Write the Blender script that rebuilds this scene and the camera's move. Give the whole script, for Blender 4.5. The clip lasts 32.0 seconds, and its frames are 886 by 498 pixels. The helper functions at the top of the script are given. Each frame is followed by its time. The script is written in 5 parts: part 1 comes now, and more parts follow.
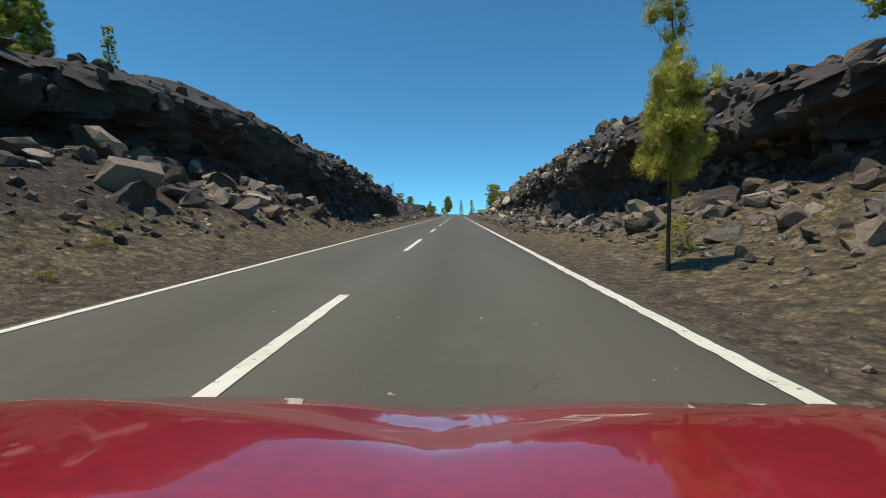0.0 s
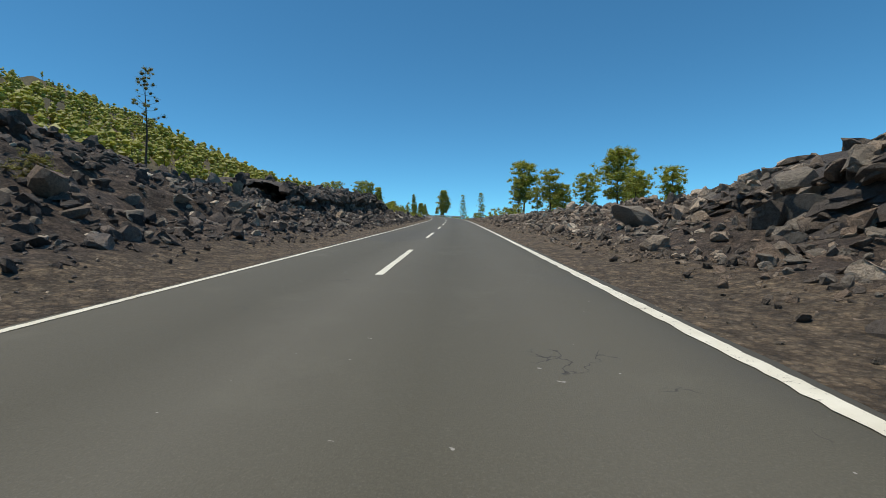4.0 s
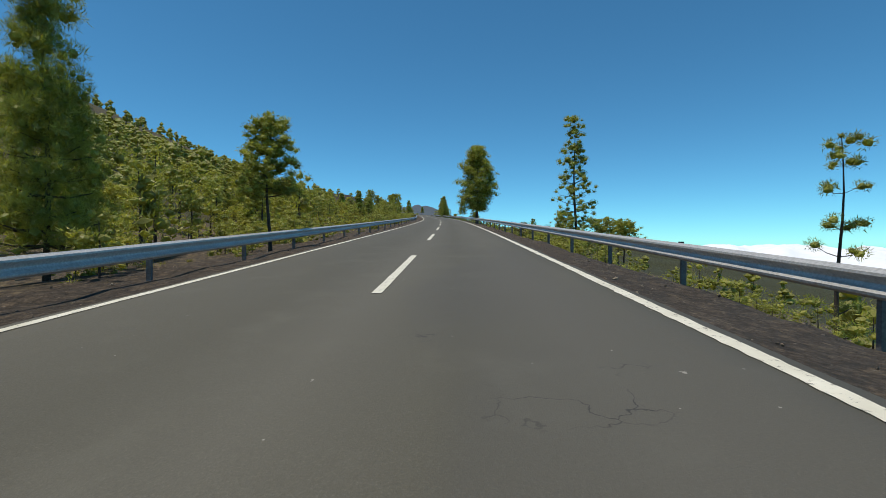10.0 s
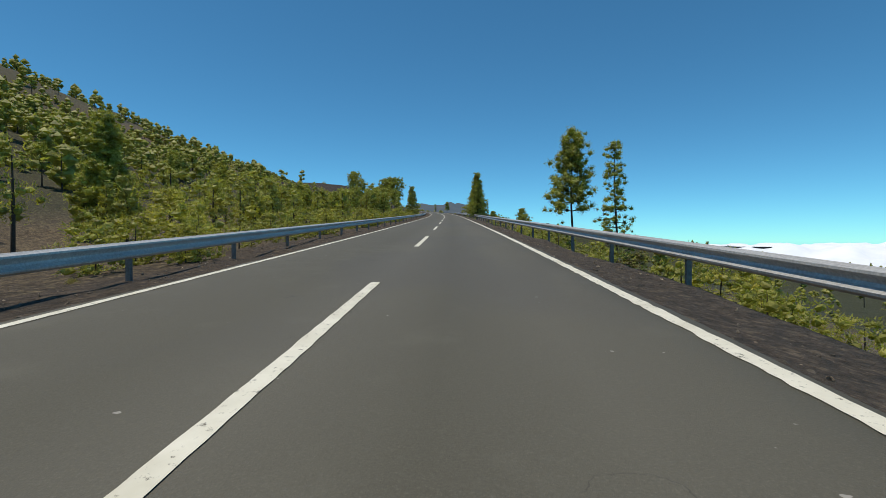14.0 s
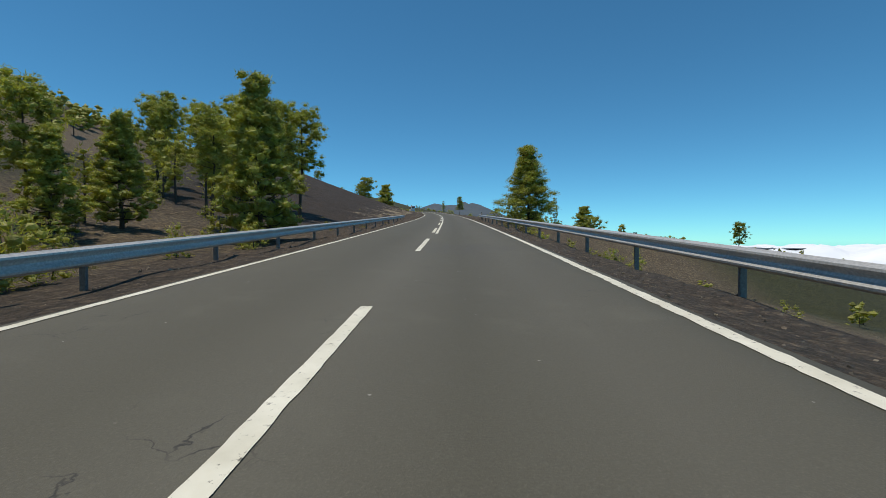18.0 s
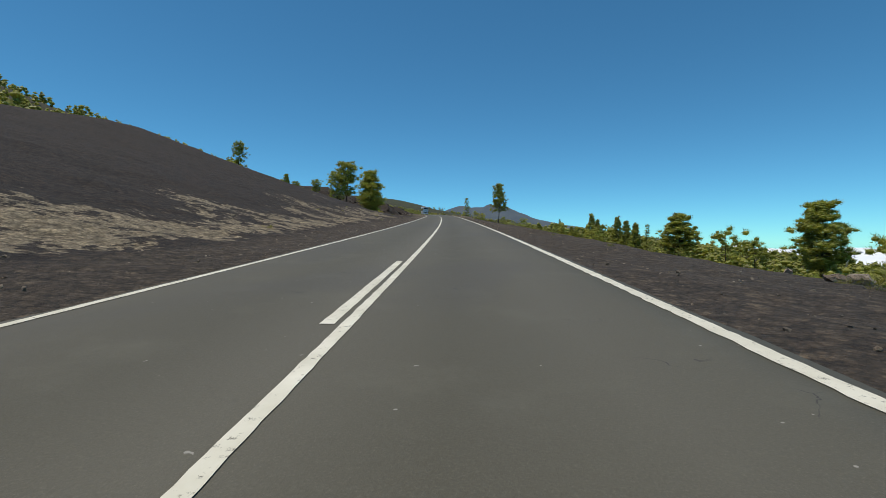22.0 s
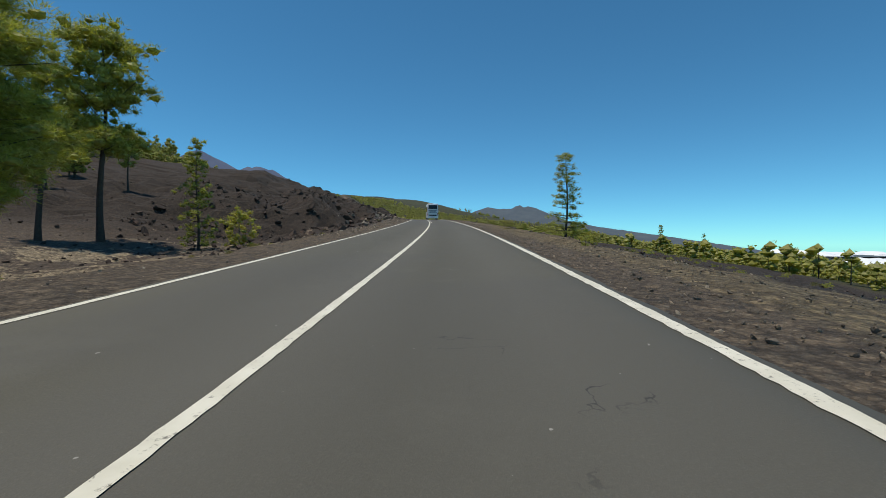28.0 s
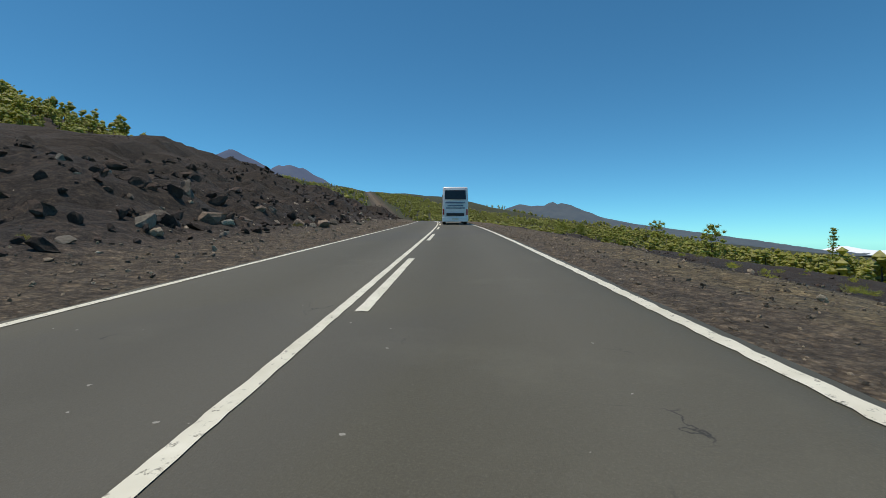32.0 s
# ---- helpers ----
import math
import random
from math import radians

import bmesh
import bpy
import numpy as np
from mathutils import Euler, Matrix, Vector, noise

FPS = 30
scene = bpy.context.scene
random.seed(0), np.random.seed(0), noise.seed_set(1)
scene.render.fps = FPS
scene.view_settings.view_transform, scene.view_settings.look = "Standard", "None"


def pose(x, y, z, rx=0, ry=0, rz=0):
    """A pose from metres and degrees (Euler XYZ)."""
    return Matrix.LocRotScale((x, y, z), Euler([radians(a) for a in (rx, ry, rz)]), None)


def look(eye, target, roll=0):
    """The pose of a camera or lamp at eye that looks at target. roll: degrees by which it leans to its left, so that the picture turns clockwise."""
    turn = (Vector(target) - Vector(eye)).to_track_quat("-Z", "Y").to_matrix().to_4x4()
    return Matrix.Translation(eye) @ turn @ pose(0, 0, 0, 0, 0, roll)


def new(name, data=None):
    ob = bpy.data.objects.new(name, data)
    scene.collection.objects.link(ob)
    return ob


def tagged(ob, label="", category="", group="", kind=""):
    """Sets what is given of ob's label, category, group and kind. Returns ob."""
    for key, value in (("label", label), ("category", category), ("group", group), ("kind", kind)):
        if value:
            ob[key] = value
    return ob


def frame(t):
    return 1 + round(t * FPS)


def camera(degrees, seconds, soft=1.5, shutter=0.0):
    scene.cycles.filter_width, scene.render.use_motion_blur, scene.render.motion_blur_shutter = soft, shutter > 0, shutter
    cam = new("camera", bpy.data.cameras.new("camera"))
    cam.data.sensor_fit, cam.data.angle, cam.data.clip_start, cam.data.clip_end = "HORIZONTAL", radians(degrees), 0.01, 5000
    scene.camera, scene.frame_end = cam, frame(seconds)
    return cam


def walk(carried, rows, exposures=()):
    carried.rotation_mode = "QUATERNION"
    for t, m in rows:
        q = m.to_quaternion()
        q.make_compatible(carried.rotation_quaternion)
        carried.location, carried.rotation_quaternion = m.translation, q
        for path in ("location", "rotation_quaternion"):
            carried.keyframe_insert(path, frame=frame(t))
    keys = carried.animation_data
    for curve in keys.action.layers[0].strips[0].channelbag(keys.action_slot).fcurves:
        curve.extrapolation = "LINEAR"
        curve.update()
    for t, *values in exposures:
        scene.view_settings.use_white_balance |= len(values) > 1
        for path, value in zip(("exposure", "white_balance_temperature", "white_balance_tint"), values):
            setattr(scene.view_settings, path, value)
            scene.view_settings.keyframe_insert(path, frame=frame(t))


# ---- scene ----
# ---- plan: the road's centre line, its heading by chainage ----
HEAD = [(-80, -0.90), (0, -0.90), (23, -0.85), (46, -0.89), (69, -0.96), (92, -1.03), (116, -0.96), (139, -0.66), (162, 0.02), (185, 1.02), (209, 2.32), (232, 3.33), (255, 4.16), (278, 4.84), (301, 5.72), (324, 7.10), (347, 8.16), (370, 8.40), (392, 8.46), (413, 9.21), (434, 10.08), (455, 10.53), (474, 11.11), (494, 12.11), (512, 12.98), (530, 13.70), (548, 14.28), (565, 14.46), (582, 14.92), (598, 15.86), (614, 17.01), (629, 18.11), (644, 19.06), (658, 19.69), (678, 20.19), (708, 21.69), (758, 26.19), (838, 31.69), (3000, 31.69)]
# its climb in degrees
SLOPE = [(-80, 3.48), (0, 3.48), (92, 3.50), (185, 3.53), (278, 3.60), (370, 3.65), (455, 3.77), (530, 3.95), (598, 4.00), (658, 3.79), (745, 3.00), (800, 1.60), (860, 2.20), (980, 7.60), (1700, 7.40), (2200, 0.00), (3000, -2.00)]
S0, DS = -80.0, 1.0
_n = 3081
_s = S0 + DS * np.arange(_n)
_a = np.interp(_s, [k[0] for k in HEAD], [k[1] for k in HEAD])
_w = np.hanning(25)
_a = np.radians(np.convolve(np.pad(_a, 12, mode="edge"), _w / _w.sum(), mode="valid"))
_x = np.cumsum(-np.sin(_a)) * DS
_y = np.cumsum(np.cos(_a)) * DS
_x -= np.interp(0, _s, _x)
_y -= np.interp(0, _s, _y)
_z = np.cumsum(np.tan(np.radians(np.interp(_s, [k[0] for k in SLOPE], [k[1] for k in SLOPE])))) * DS
_z -= np.interp(0, _s, _z)
FAR = radians(8)


def heading(s):
    return np.interp(s, _s, _a)


def plan(s, u):
    """World x, y of the point u metres to the right of the centre line at chainage s."""
    s, u = np.asarray(s, float), np.asarray(u, float)
    a = np.interp(s, _s, _a)
    near = np.clip(u, -60, 60)
    far = u - near
    return (np.interp(s, _s, _x) + near * np.cos(a) + far * math.cos(FAR),
            np.interp(s, _s, _y) + near * np.sin(a) + far * math.sin(FAR))


def road_z(s):
    return np.interp(np.asarray(s, float), _s, _z)


# ---- camera ----
cam = camera(88.0, 32.0, 0.5)
EYE = 1.04
# seconds, chainage, metres right of the centre line, yaw against the road, pitch, roll
DRIVE = [
    (0.0, 0.00, 1.43, 1.73, -0.96, 0.0),
    (0.5, 11.51, 1.42, 1.77, -0.70, 0.0),
    (1.0, 23.03, 1.42, 1.79, -1.18, 0.0),
    (1.5, 34.56, 1.41, 1.80, -1.19, 0.0),
    (2.0, 46.10, 1.40, 1.80, -1.26, 0.0),
    (2.5, 57.64, 1.40, 1.81, -0.96, 0.0),
    (3.0, 69.20, 1.39, 1.81, -1.25, 0.0),
    (3.5, 80.77, 1.37, 1.81, -0.63, 0.0),
    (4.0, 92.35, 1.35, 1.81, -0.81, 0.0),
    (4.5, 103.93, 1.32, 1.80, -0.98, 0.0),
    (5.0, 115.53, 1.29, 1.81, -1.15, 0.0),
    (5.5, 127.13, 1.27, 1.81, -1.32, 0.0),
    (6.0, 138.75, 1.24, 1.76, -1.01, 0.0),
    (6.5, 150.38, 1.23, 1.84, -1.45, 0.0),
    (7.0, 162.01, 1.22, 1.92, -0.95, 0.0),
    (7.5, 173.65, 1.21, 1.90, -0.79, 0.0),
    (8.0, 185.27, 1.20, 1.95, -1.11, 0.0),
    (8.5, 196.89, 1.14, 1.91, -1.16, 0.0),
    (9.0, 208.50, 1.07, 1.88, -0.87, 0.0),
    (9.5, 220.10, 1.07, 1.83, -1.30, 0.0),
    (10.0, 231.69, 1.05, 1.79, -0.74, 0.0),
    (10.5, 243.27, 1.06, 1.79, -1.04, 0.0),
    (11.0, 254.85, 1.07, 1.81, -1.15, 0.0),
    (11.5, 266.41, 1.10, 1.85, -1.05, 0.0),
    (12.0, 277.97, 1.13, 1.84, -0.93, 0.0),
    (12.5, 289.52, 1.17, 1.81, -1.26, 0.0),
    (13.0, 301.06, 1.23, 1.88, -1.11, 0.0),
    (13.5, 312.58, 1.22, 2.04, -1.31, 0.0),
    (14.0, 324.11, 1.22, 2.17, -1.04, 0.0),
    (14.5, 335.62, 1.15, 2.13, -0.91, 0.0),
    (15.0, 347.08, 1.09, 2.13, -0.90, 0.0),
    (15.5, 358.43, 1.03, 2.08, -0.89, 0.0),
    (16.0, 369.66, 0.96, 1.96, -0.88, 0.0),
    (16.5, 380.76, 0.90, 1.80, -0.86, 0.0),
    (17.0, 391.75, 0.84, 1.74, -1.09, 0.0),
    (17.5, 402.61, 0.90, 1.74, -1.09, 0.0),
    (18.0, 413.34, 0.97, 1.74, -1.01, 0.0),
    (18.5, 423.91, 1.01, 1.84, -1.25, 0.0),
    (19.0, 434.33, 1.06, 1.88, -1.02, 0.0),
    (19.5, 444.60, 1.11, 1.86, -1.34, 0.0),
    (20.0, 454.71, 1.15, 1.83, -1.37, 0.0),
    (20.5, 464.68, 1.21, 1.83, -1.13, 0.0),
    (21.0, 474.49, 1.26, 1.88, -0.77, 0.0),
    (21.5, 484.16, 1.25, 1.96, -0.76, 0.0),
    (22.0, 493.68, 1.23, 2.08, -0.70, 0.0),
    (22.5, 503.05, 1.17, 1.97, -0.99, 0.0),
    (23.0, 512.28, 1.12, 1.96, -0.67, 0.0),
    (23.5, 521.38, 1.09, 1.85, -0.49, 0.0),
    (24.0, 530.37, 1.06, 1.73, -0.30, 0.0),
    (24.5, 539.24, 1.12, 1.86, -0.75, 0.0),
    (25.0, 548.00, 1.18, 1.80, -0.68, 0.0),
    (25.5, 556.65, 1.22, 1.72, -0.61, 0.0),
    (26.0, 565.19, 1.27, 1.65, -0.54, 0.0),
    (26.5, 573.61, 1.33, 1.60, -0.46, 0.0),
    (27.0, 581.91, 1.37, 1.60, -0.49, 0.0),
    (27.5, 590.09, 1.47, 1.65, -0.45, 0.0),
    (28.0, 598.14, 1.56, 1.66, -0.47, 0.0),
    (28.5, 606.07, 1.63, 1.72, -0.33, 0.0),
    (29.0, 613.88, 1.70, 1.78, -0.82, 0.0),
    (29.5, 621.57, 1.68, 1.83, -0.52, 0.0),
    (30.0, 629.13, 1.65, 1.91, -0.48, 0.0),
    (30.5, 636.57, 1.61, 2.04, -0.68, 0.0),
    (31.0, 643.88, 1.56, 2.09, -0.45, 0.0),
    (31.5, 651.07, 1.49, 1.84, -0.86, 0.0),
    (32.0, 658.13, 1.43, 1.69, -0.79, 0.0),
]


def drive_pose(s, u, yaw, pitch, roll, lift=0.0):
    x, y = plan(s, u)
    return pose(float(x), float(y), float(road_z(s)) + EYE + lift, 90 + pitch, roll, math.degrees(heading(s)) + yaw)


walk(cam, [(r[0], drive_pose(*r[1:])) for r in DRIVE],
     [(0, -.3), (3.5, -.36), (6, -.42), (13, -.52), (21, -.6), (28, -.57), (32, -.57)])


# ---- light: clear midday sun, almost overhead, on the left of the road ----
world = bpy.data.worlds.new("sky")
scene.world = world
world.use_nodes = True
_nt = world.node_tree
_sky = _nt.nodes.new("ShaderNodeTexSky")
_sky.sky_type, _sky.sun_disc = "NISHITA", False
SUN_EL, SUN_AZ = radians(77), radians(255)
_sky.sun_elevation, _sky.sun_rotation = SUN_EL, SUN_AZ
_sky.altitude, _sky.air_density, _sky.dust_density, _sky.ozone_density = 2100, 0.8, 0.0, 1.6
_bg = next(n for n in _nt.nodes if n.type == "BACKGROUND")
_bg.inputs["Strength"].default_value = 0.175
_hue = _nt.nodes.new("ShaderNodeMix")
_hue.data_type, _hue.blend_type = "RGBA", "MULTIPLY"
_hue.inputs[0].default_value = 1.0
_hue.inputs[7].default_value = (.455, 1.0, 1.09, 1)      # clear high-altitude blue
_nt.links.new(_sky.outputs[0], _hue.inputs[6])
_nt.links.new(_hue.outputs[2], _bg.inputs[0])
sun = new("sun", bpy.data.lights.new("sun", "SUN"))
sun.data.energy, sun.data.angle, sun.data.color = 4.9, radians(0.53), (1, .91, .77)
sun.matrix_world = look((0, 0, 0), (-math.sin(SUN_AZ) * math.cos(SUN_EL), -math.cos(SUN_AZ) * math.cos(SUN_EL), -math.sin(SUN_EL)))


# ---- materials ----
def material(name, rough=0.8, metal=0.0):
    m = bpy.data.materials.new(name)
    m.use_nodes = True
    b = m.node_tree.nodes["Principled BSDF"]
    b.inputs["Roughness"].default_value, b.inputs["Metallic"].default_value = rough, metal
    return m, m.node_tree, b


def _noise(nt, scale, detail=4.0, rough=.6, coord=None, stretch=None):
    n = nt.nodes.new("ShaderNodeTexNoise")
    n.inputs["Scale"].default_value, n.inputs["Detail"].default_value, n.inputs["Roughness"].default_value = scale, detail, rough
    src = coord
    if src is None:
        src = nt.nodes.new("ShaderNodeNewGeometry").outputs["Position"]
    if stretch:
        mp = nt.nodes.new("ShaderNodeMapping")
        mp.inputs["Scale"].default_value = stretch
        nt.links.new(src, mp.inputs[0])
        src = mp.outputs[0]
    nt.links.new(src, n.inputs["Vector"])
    return n.outputs["Fac"]


def _ramp(nt, fac, stops):
    r = nt.nodes.new("ShaderNodeValToRGB")
    e = r.color_ramp.elements
    for i, (p, c) in enumerate(stops):
        el = e[i] if i < 2 else e.new(p)
        el.position, el.color = p, (*c, 1) if len(c) == 3 else c
    nt.links.new(fac, r.inputs[0])
    return r.outputs[0]


def _mix(nt, fac, a, b, mode="MIX"):
    x = nt.nodes.new("ShaderNodeMix")
    x.data_type, x.blend_type = "RGBA", mode
    for sock, val in ((x.inputs[0], fac), (x.inputs[6], a), (x.inputs[7], b)):
        if isinstance(val, (int, float)):
            sock.default_value = val
        elif isinstance(val, tuple):
            sock.default_value = (*val, 1)
        else:
            nt.links.new(val, sock)
    return x.outputs[2]


def _bump(nt, b, fac, strength, dist):
    n = nt.nodes.new("ShaderNodeBump")
    n.inputs["Strength"].default_value, n.inputs["Distance"].default_value = strength, dist
    nt.links.new(fac, n.inputs["Height"])
    nt.links.new(n.outputs[0], b.inputs["Normal"])


def _attr(nt, name):
    a = nt.nodes.new("ShaderNodeAttribute")
    a.attribute_name = name
    return a.outputs["Fac"]


def speckled(name, dark, light, scale=3.0, rough=.85, metal=0.0, bump=.3, dist=.02, fine=40.0, per_object=0.0):
    m, nt, b = material(name, rough, metal)
    c = _ramp(nt, _noise(nt, scale, 5), [(.3, dark), (.72, light)])
    c = _mix(nt, .5, c, _ramp(nt, _noise(nt, fine, 3), [(.3, tuple(v * .6 for v in dark)), (.75, tuple(min(1, v * 1.25) for v in light))]))
    if per_object:
        oi = nt.nodes.new("ShaderNodeObjectInfo")
        c = _mix(nt, per_object, c, _ramp(nt, oi.outputs["Random"], [(0, tuple(v * .55 for v in dark)), (1, tuple(min(1, v * 1.5) for v in light))]))
    nt.links.new(c, b.inputs["Base Color"])
    if bump:
        _bump(nt, b, _noise(nt, fine, 4), bump, dist)
    return m


def make_asphalt():
    m, nt, b = material("asphalt", .8)
    big = _noise(nt, .35, 4, .6, stretch=(1, .25, 1))
    c = _ramp(nt, big, [(.25, (.094, .084, .054)), (.75, (.119, .107, .07))])
    grit = _noise(nt, 75, 3, .75)
    c = _mix(nt, .5, c, _ramp(nt, grit, [(.3, (.05, .046, .033)), (.58, (.102, .095, .069)), (.75, (.195, .182, .136))]))
    lane = _ramp(nt, _attr(nt, "across"), [(.0, (.5, .5, .5)), (.3, (.2, .2, .2)), (.45, (.75, .75, .75)), (.62, (.15, .15, .15)), (.78, (.6, .6, .6)), (1, (.2, .2, .2))])
    c = _mix(nt, .22, c, _mix(nt, 1.0, (.2, .19, .172), lane, "MULTIPLY"))
    wear = _ramp(nt, _noise(nt, .9, 6, .65), [(.55, (0, 0, 0)), (.8, (.7, .7, .7))])
    c = _mix(nt, wear, c, (.128, .12, .09))
    patch = _ramp(nt, _noise(nt, .16, 3, .5, stretch=(1, .35, 1)), [(.56, (0, 0, 0)), (.6, (.35, .35, .35))])
    c = _mix(nt, patch, c, (.075, .071, .063))
    # hairline cracks, here and there
    pos = nt.nodes.new("ShaderNodeNewGeometry").outputs["Position"]
    wob = nt.nodes.new("ShaderNodeTexNoise")
    wob.inputs["Scale"].default_value, wob.inputs["Detail"].default_value = 1.6, 5
    nt.links.new(pos, wob.inputs["Vector"])
    add = nt.nodes.new("ShaderNodeMix")
    add.data_type, add.blend_type = "RGBA", "ADD"
    add.inputs[0].default_value = 1.0
    nt.links.new(pos, add.inputs[6])
    nt.links.new(wob.outputs["Color"], add.inputs[7])
    vor = nt.nodes.new("ShaderNodeTexVoronoi")
    vor.feature = "DISTANCE_TO_EDGE"
    vor.inputs["Scale"].default_value = 1.5
    nt.links.new(add.outputs[2], vor.inputs["Vector"])
    crack = _ramp(nt, vor.outputs["Distance"], [(.003, (1, 1, 1)), (.012, (0, 0, 0))])
    where = _ramp(nt, _noise(nt, 1.1, 2, .5, stretch=(.7, 1, 1)), [(.64, (0, 0, 0)), (.7, (.85, .85, .85))])
    c = _mix(nt, _mix(nt, 1.0, crack, where, "MULTIPLY"), c, (.02, .019, .018))
    chip = _ramp(nt, _noise(nt, 9, 2, .5), [(.765, (0, 0, 0)), (.775, (.8, .8, .8))])
    c = _mix(nt, chip, c, (.36, .34, .3))
    nt.links.new(c, b.inputs["Base Color"])
    _bump(nt, b, grit, .5, .008)
    return m


def make_paint():
    m, nt, b = material("road_paint", .6)
    chips = _ramp(nt, _noise(nt, 14, 6, .75), [(.34, (.2, .19, .17)), (.42, (1, 1, 1))])
    dirt = _ramp(nt, _noise(nt, 2.2, 4), [(.3, (.62, .585, .46)), (.7, (.8, .765, .635))])
    nt.links.new(_mix(nt, 1.0, chips, dirt, "MULTIPLY"), b.inputs["Base Color"])
    _bump(nt, b, _noise(nt, 60, 3), .2, .004)
    return m


def make_ground():
    """Cinder, gravel, lava, litter and pale washed soil, by the masks that the sheet carries."""
    m, nt, b = material("volcanic_ground", .95)
    n1, n2, n3 = _noise(nt, .5, 5), _noise(nt, 4, 5, .7), _noise(nt, 26, 4, .75)
    soil = _ramp(nt, n2, [(.25, (.105, .08, .048)), (.5, (.19, .148, .094)), (.8, (.34, .275, .185))])
    soil = _mix(nt, .5, soil, _ramp(nt, n3, [(.32, (.022, .017, .013)), (.55, (.1, .078, .058)), (.66, (.32, .27, .21))]))
    rock = _ramp(nt, n2, [(.25, (.04, .029, .022)), (.55, (.095, .07, .051)), (.82, (.18, .145, .112))])
    rock = _mix(nt, .45, rock, _ramp(nt, n3, [(.3, (.025, .02, .016)), (.75, (.18, .15, .125))]))
    rust = _ramp(nt, n1, [(.5, (0, 0, 0)), (.75, (.6, .6, .6))])
    rock = _mix(nt, rust, rock, _mix(nt, .5, rock, (.075, .042, .026)))
    cinder = _ramp(nt, n1, [(.3, (.03, .0215, .0155)), (.7, (.055, .039, .0275))])
    cinder = _mix(nt, .4, cinder, _ramp(nt, n3, [(.3, (.015, .011, .008)), (.75, (.08, .06, .043))]))
    litter = _ramp(nt, n2, [(.3, (.1, .08, .045)), (.55, (.21, .17, .095)), (.8, (.34, .28, .17))])
    pale = _ramp(nt, n2, [(.3, (.19, .155, .1)), (.7, (.4, .34, .235))])
    green = _ramp(nt, n2, [(.3, (.026, .031, .01)), (.6, (.06, .064, .02)), (.8, (.105, .1, .038))])
    c = _mix(nt, _attr(nt, "rock"), soil, rock)
    c = _mix(nt, _attr(nt, "cinder"), c, cinder)
    for name, colour, edge in (("litter", litter, .15), ("green", green, .2), ("pale", pale, .05)):
        f = nt.nodes.new("ShaderNodeMapRange")
        f.inputs["From Min"].default_value, f.inputs["From Max"].default_value = .5 - edge, .5 + edge
        add = nt.nodes.new("ShaderNodeMath")
        add.operation = "MULTIPLY_ADD"
        amp = 2.4 if name == "pale" else .9
        add.inputs[1].default_value, add.inputs[2].default_value = amp, -.5 * amp
        nt.links.new(n2 if name != "pale" else _mix(nt, .3, _noise(nt, 1.5, 5, .65), n2), add.inputs[0])
        s2 = nt.nodes.new("ShaderNodeMath")
        nt.links.new(add.outputs[0], s2.inputs[0])
        nt.links.new(_attr(nt, name), s2.inputs[1])
        nt.links.new(s2.outputs[0], f.inputs["Value"])
        c = _mix(nt, f.outputs[0], c, colour)
    # clods and gravel: a tone for each stone, dark gaps between them
    heights = []
    for size, share in ((5.5, .55), (17, .5)):
        v = nt.nodes.new("ShaderNodeTexVoronoi")
        v.inputs["Scale"].default_value = size
        nt.links.new(nt.nodes.new("ShaderNodeNewGeometry").outputs["Position"], v.inputs["Vector"])
        tone = _ramp(nt, v.outputs["Color"], [(.1, (.5, .49, .48)), (.6, (1.05, 1.0, .95)), (.95, (1.9, 1.8, 1.65))])
        c = _mix(nt, share, c, _mix(nt, 1.0, c, tone, "MULTIPLY"))
        gap = _ramp(nt, v.outputs["Distance"], [(.35, (1.12, 1.12, 1.12)), (.8, (.62, .6, .58))])
        c = _mix(nt, 1.0, c, gap, "MULTIPLY")
        heights.append(gap)
    nt.links.new(c, b.inputs["Base Color"])
    _bump(nt, b, _mix(nt, .5, n3, _mix(nt, .5, heights[0], heights[1])), 1.0, .14)
    return m


def make_rock(name, dark, light):
    m, nt, b = material(name, .9)
    n1, n2 = _noise(nt, 1.6, 5), _noise(nt, 18, 5, .75)
    c = _ramp(nt, n1, [(.3, dark), (.7, light)])
    c = _mix(nt, .5, c, _ramp(nt, n2, [(.3, tuple(v * .5 for v in dark)), (.72, tuple(v * 1.3 for v in light))]))
    geo = nt.nodes.new("ShaderNodeNewGeometry")
    isl = geo.outputs["Random Per Island"]
    oi = nt.nodes.new("ShaderNodeObjectInfo")
    mx = nt.nodes.new("ShaderNodeMath")
    mx.operation = "ADD"
    nt.links.new(isl, mx.inputs[0])
    nt.links.new(oi.outputs["Random"], mx.inputs[1])
    fr = nt.nodes.new("ShaderNodeMath")
    fr.operation = "FRACT"
    nt.links.new(mx.outputs[0], fr.inputs[0])
    tone = _ramp(nt, fr.outputs[0], [(0, (.45, .44, .43)), (.5, (.8, .77, .73)), (.8, (1.1, .95, .82)), (1, (1.9, 1.82, 1.7))])
    nt.links.new(_mix(nt, 1.0, c, tone, "MULTIPLY"), b.inputs["Base Color"])
    _bump(nt, b, n2, 1.0, .07)
    return m


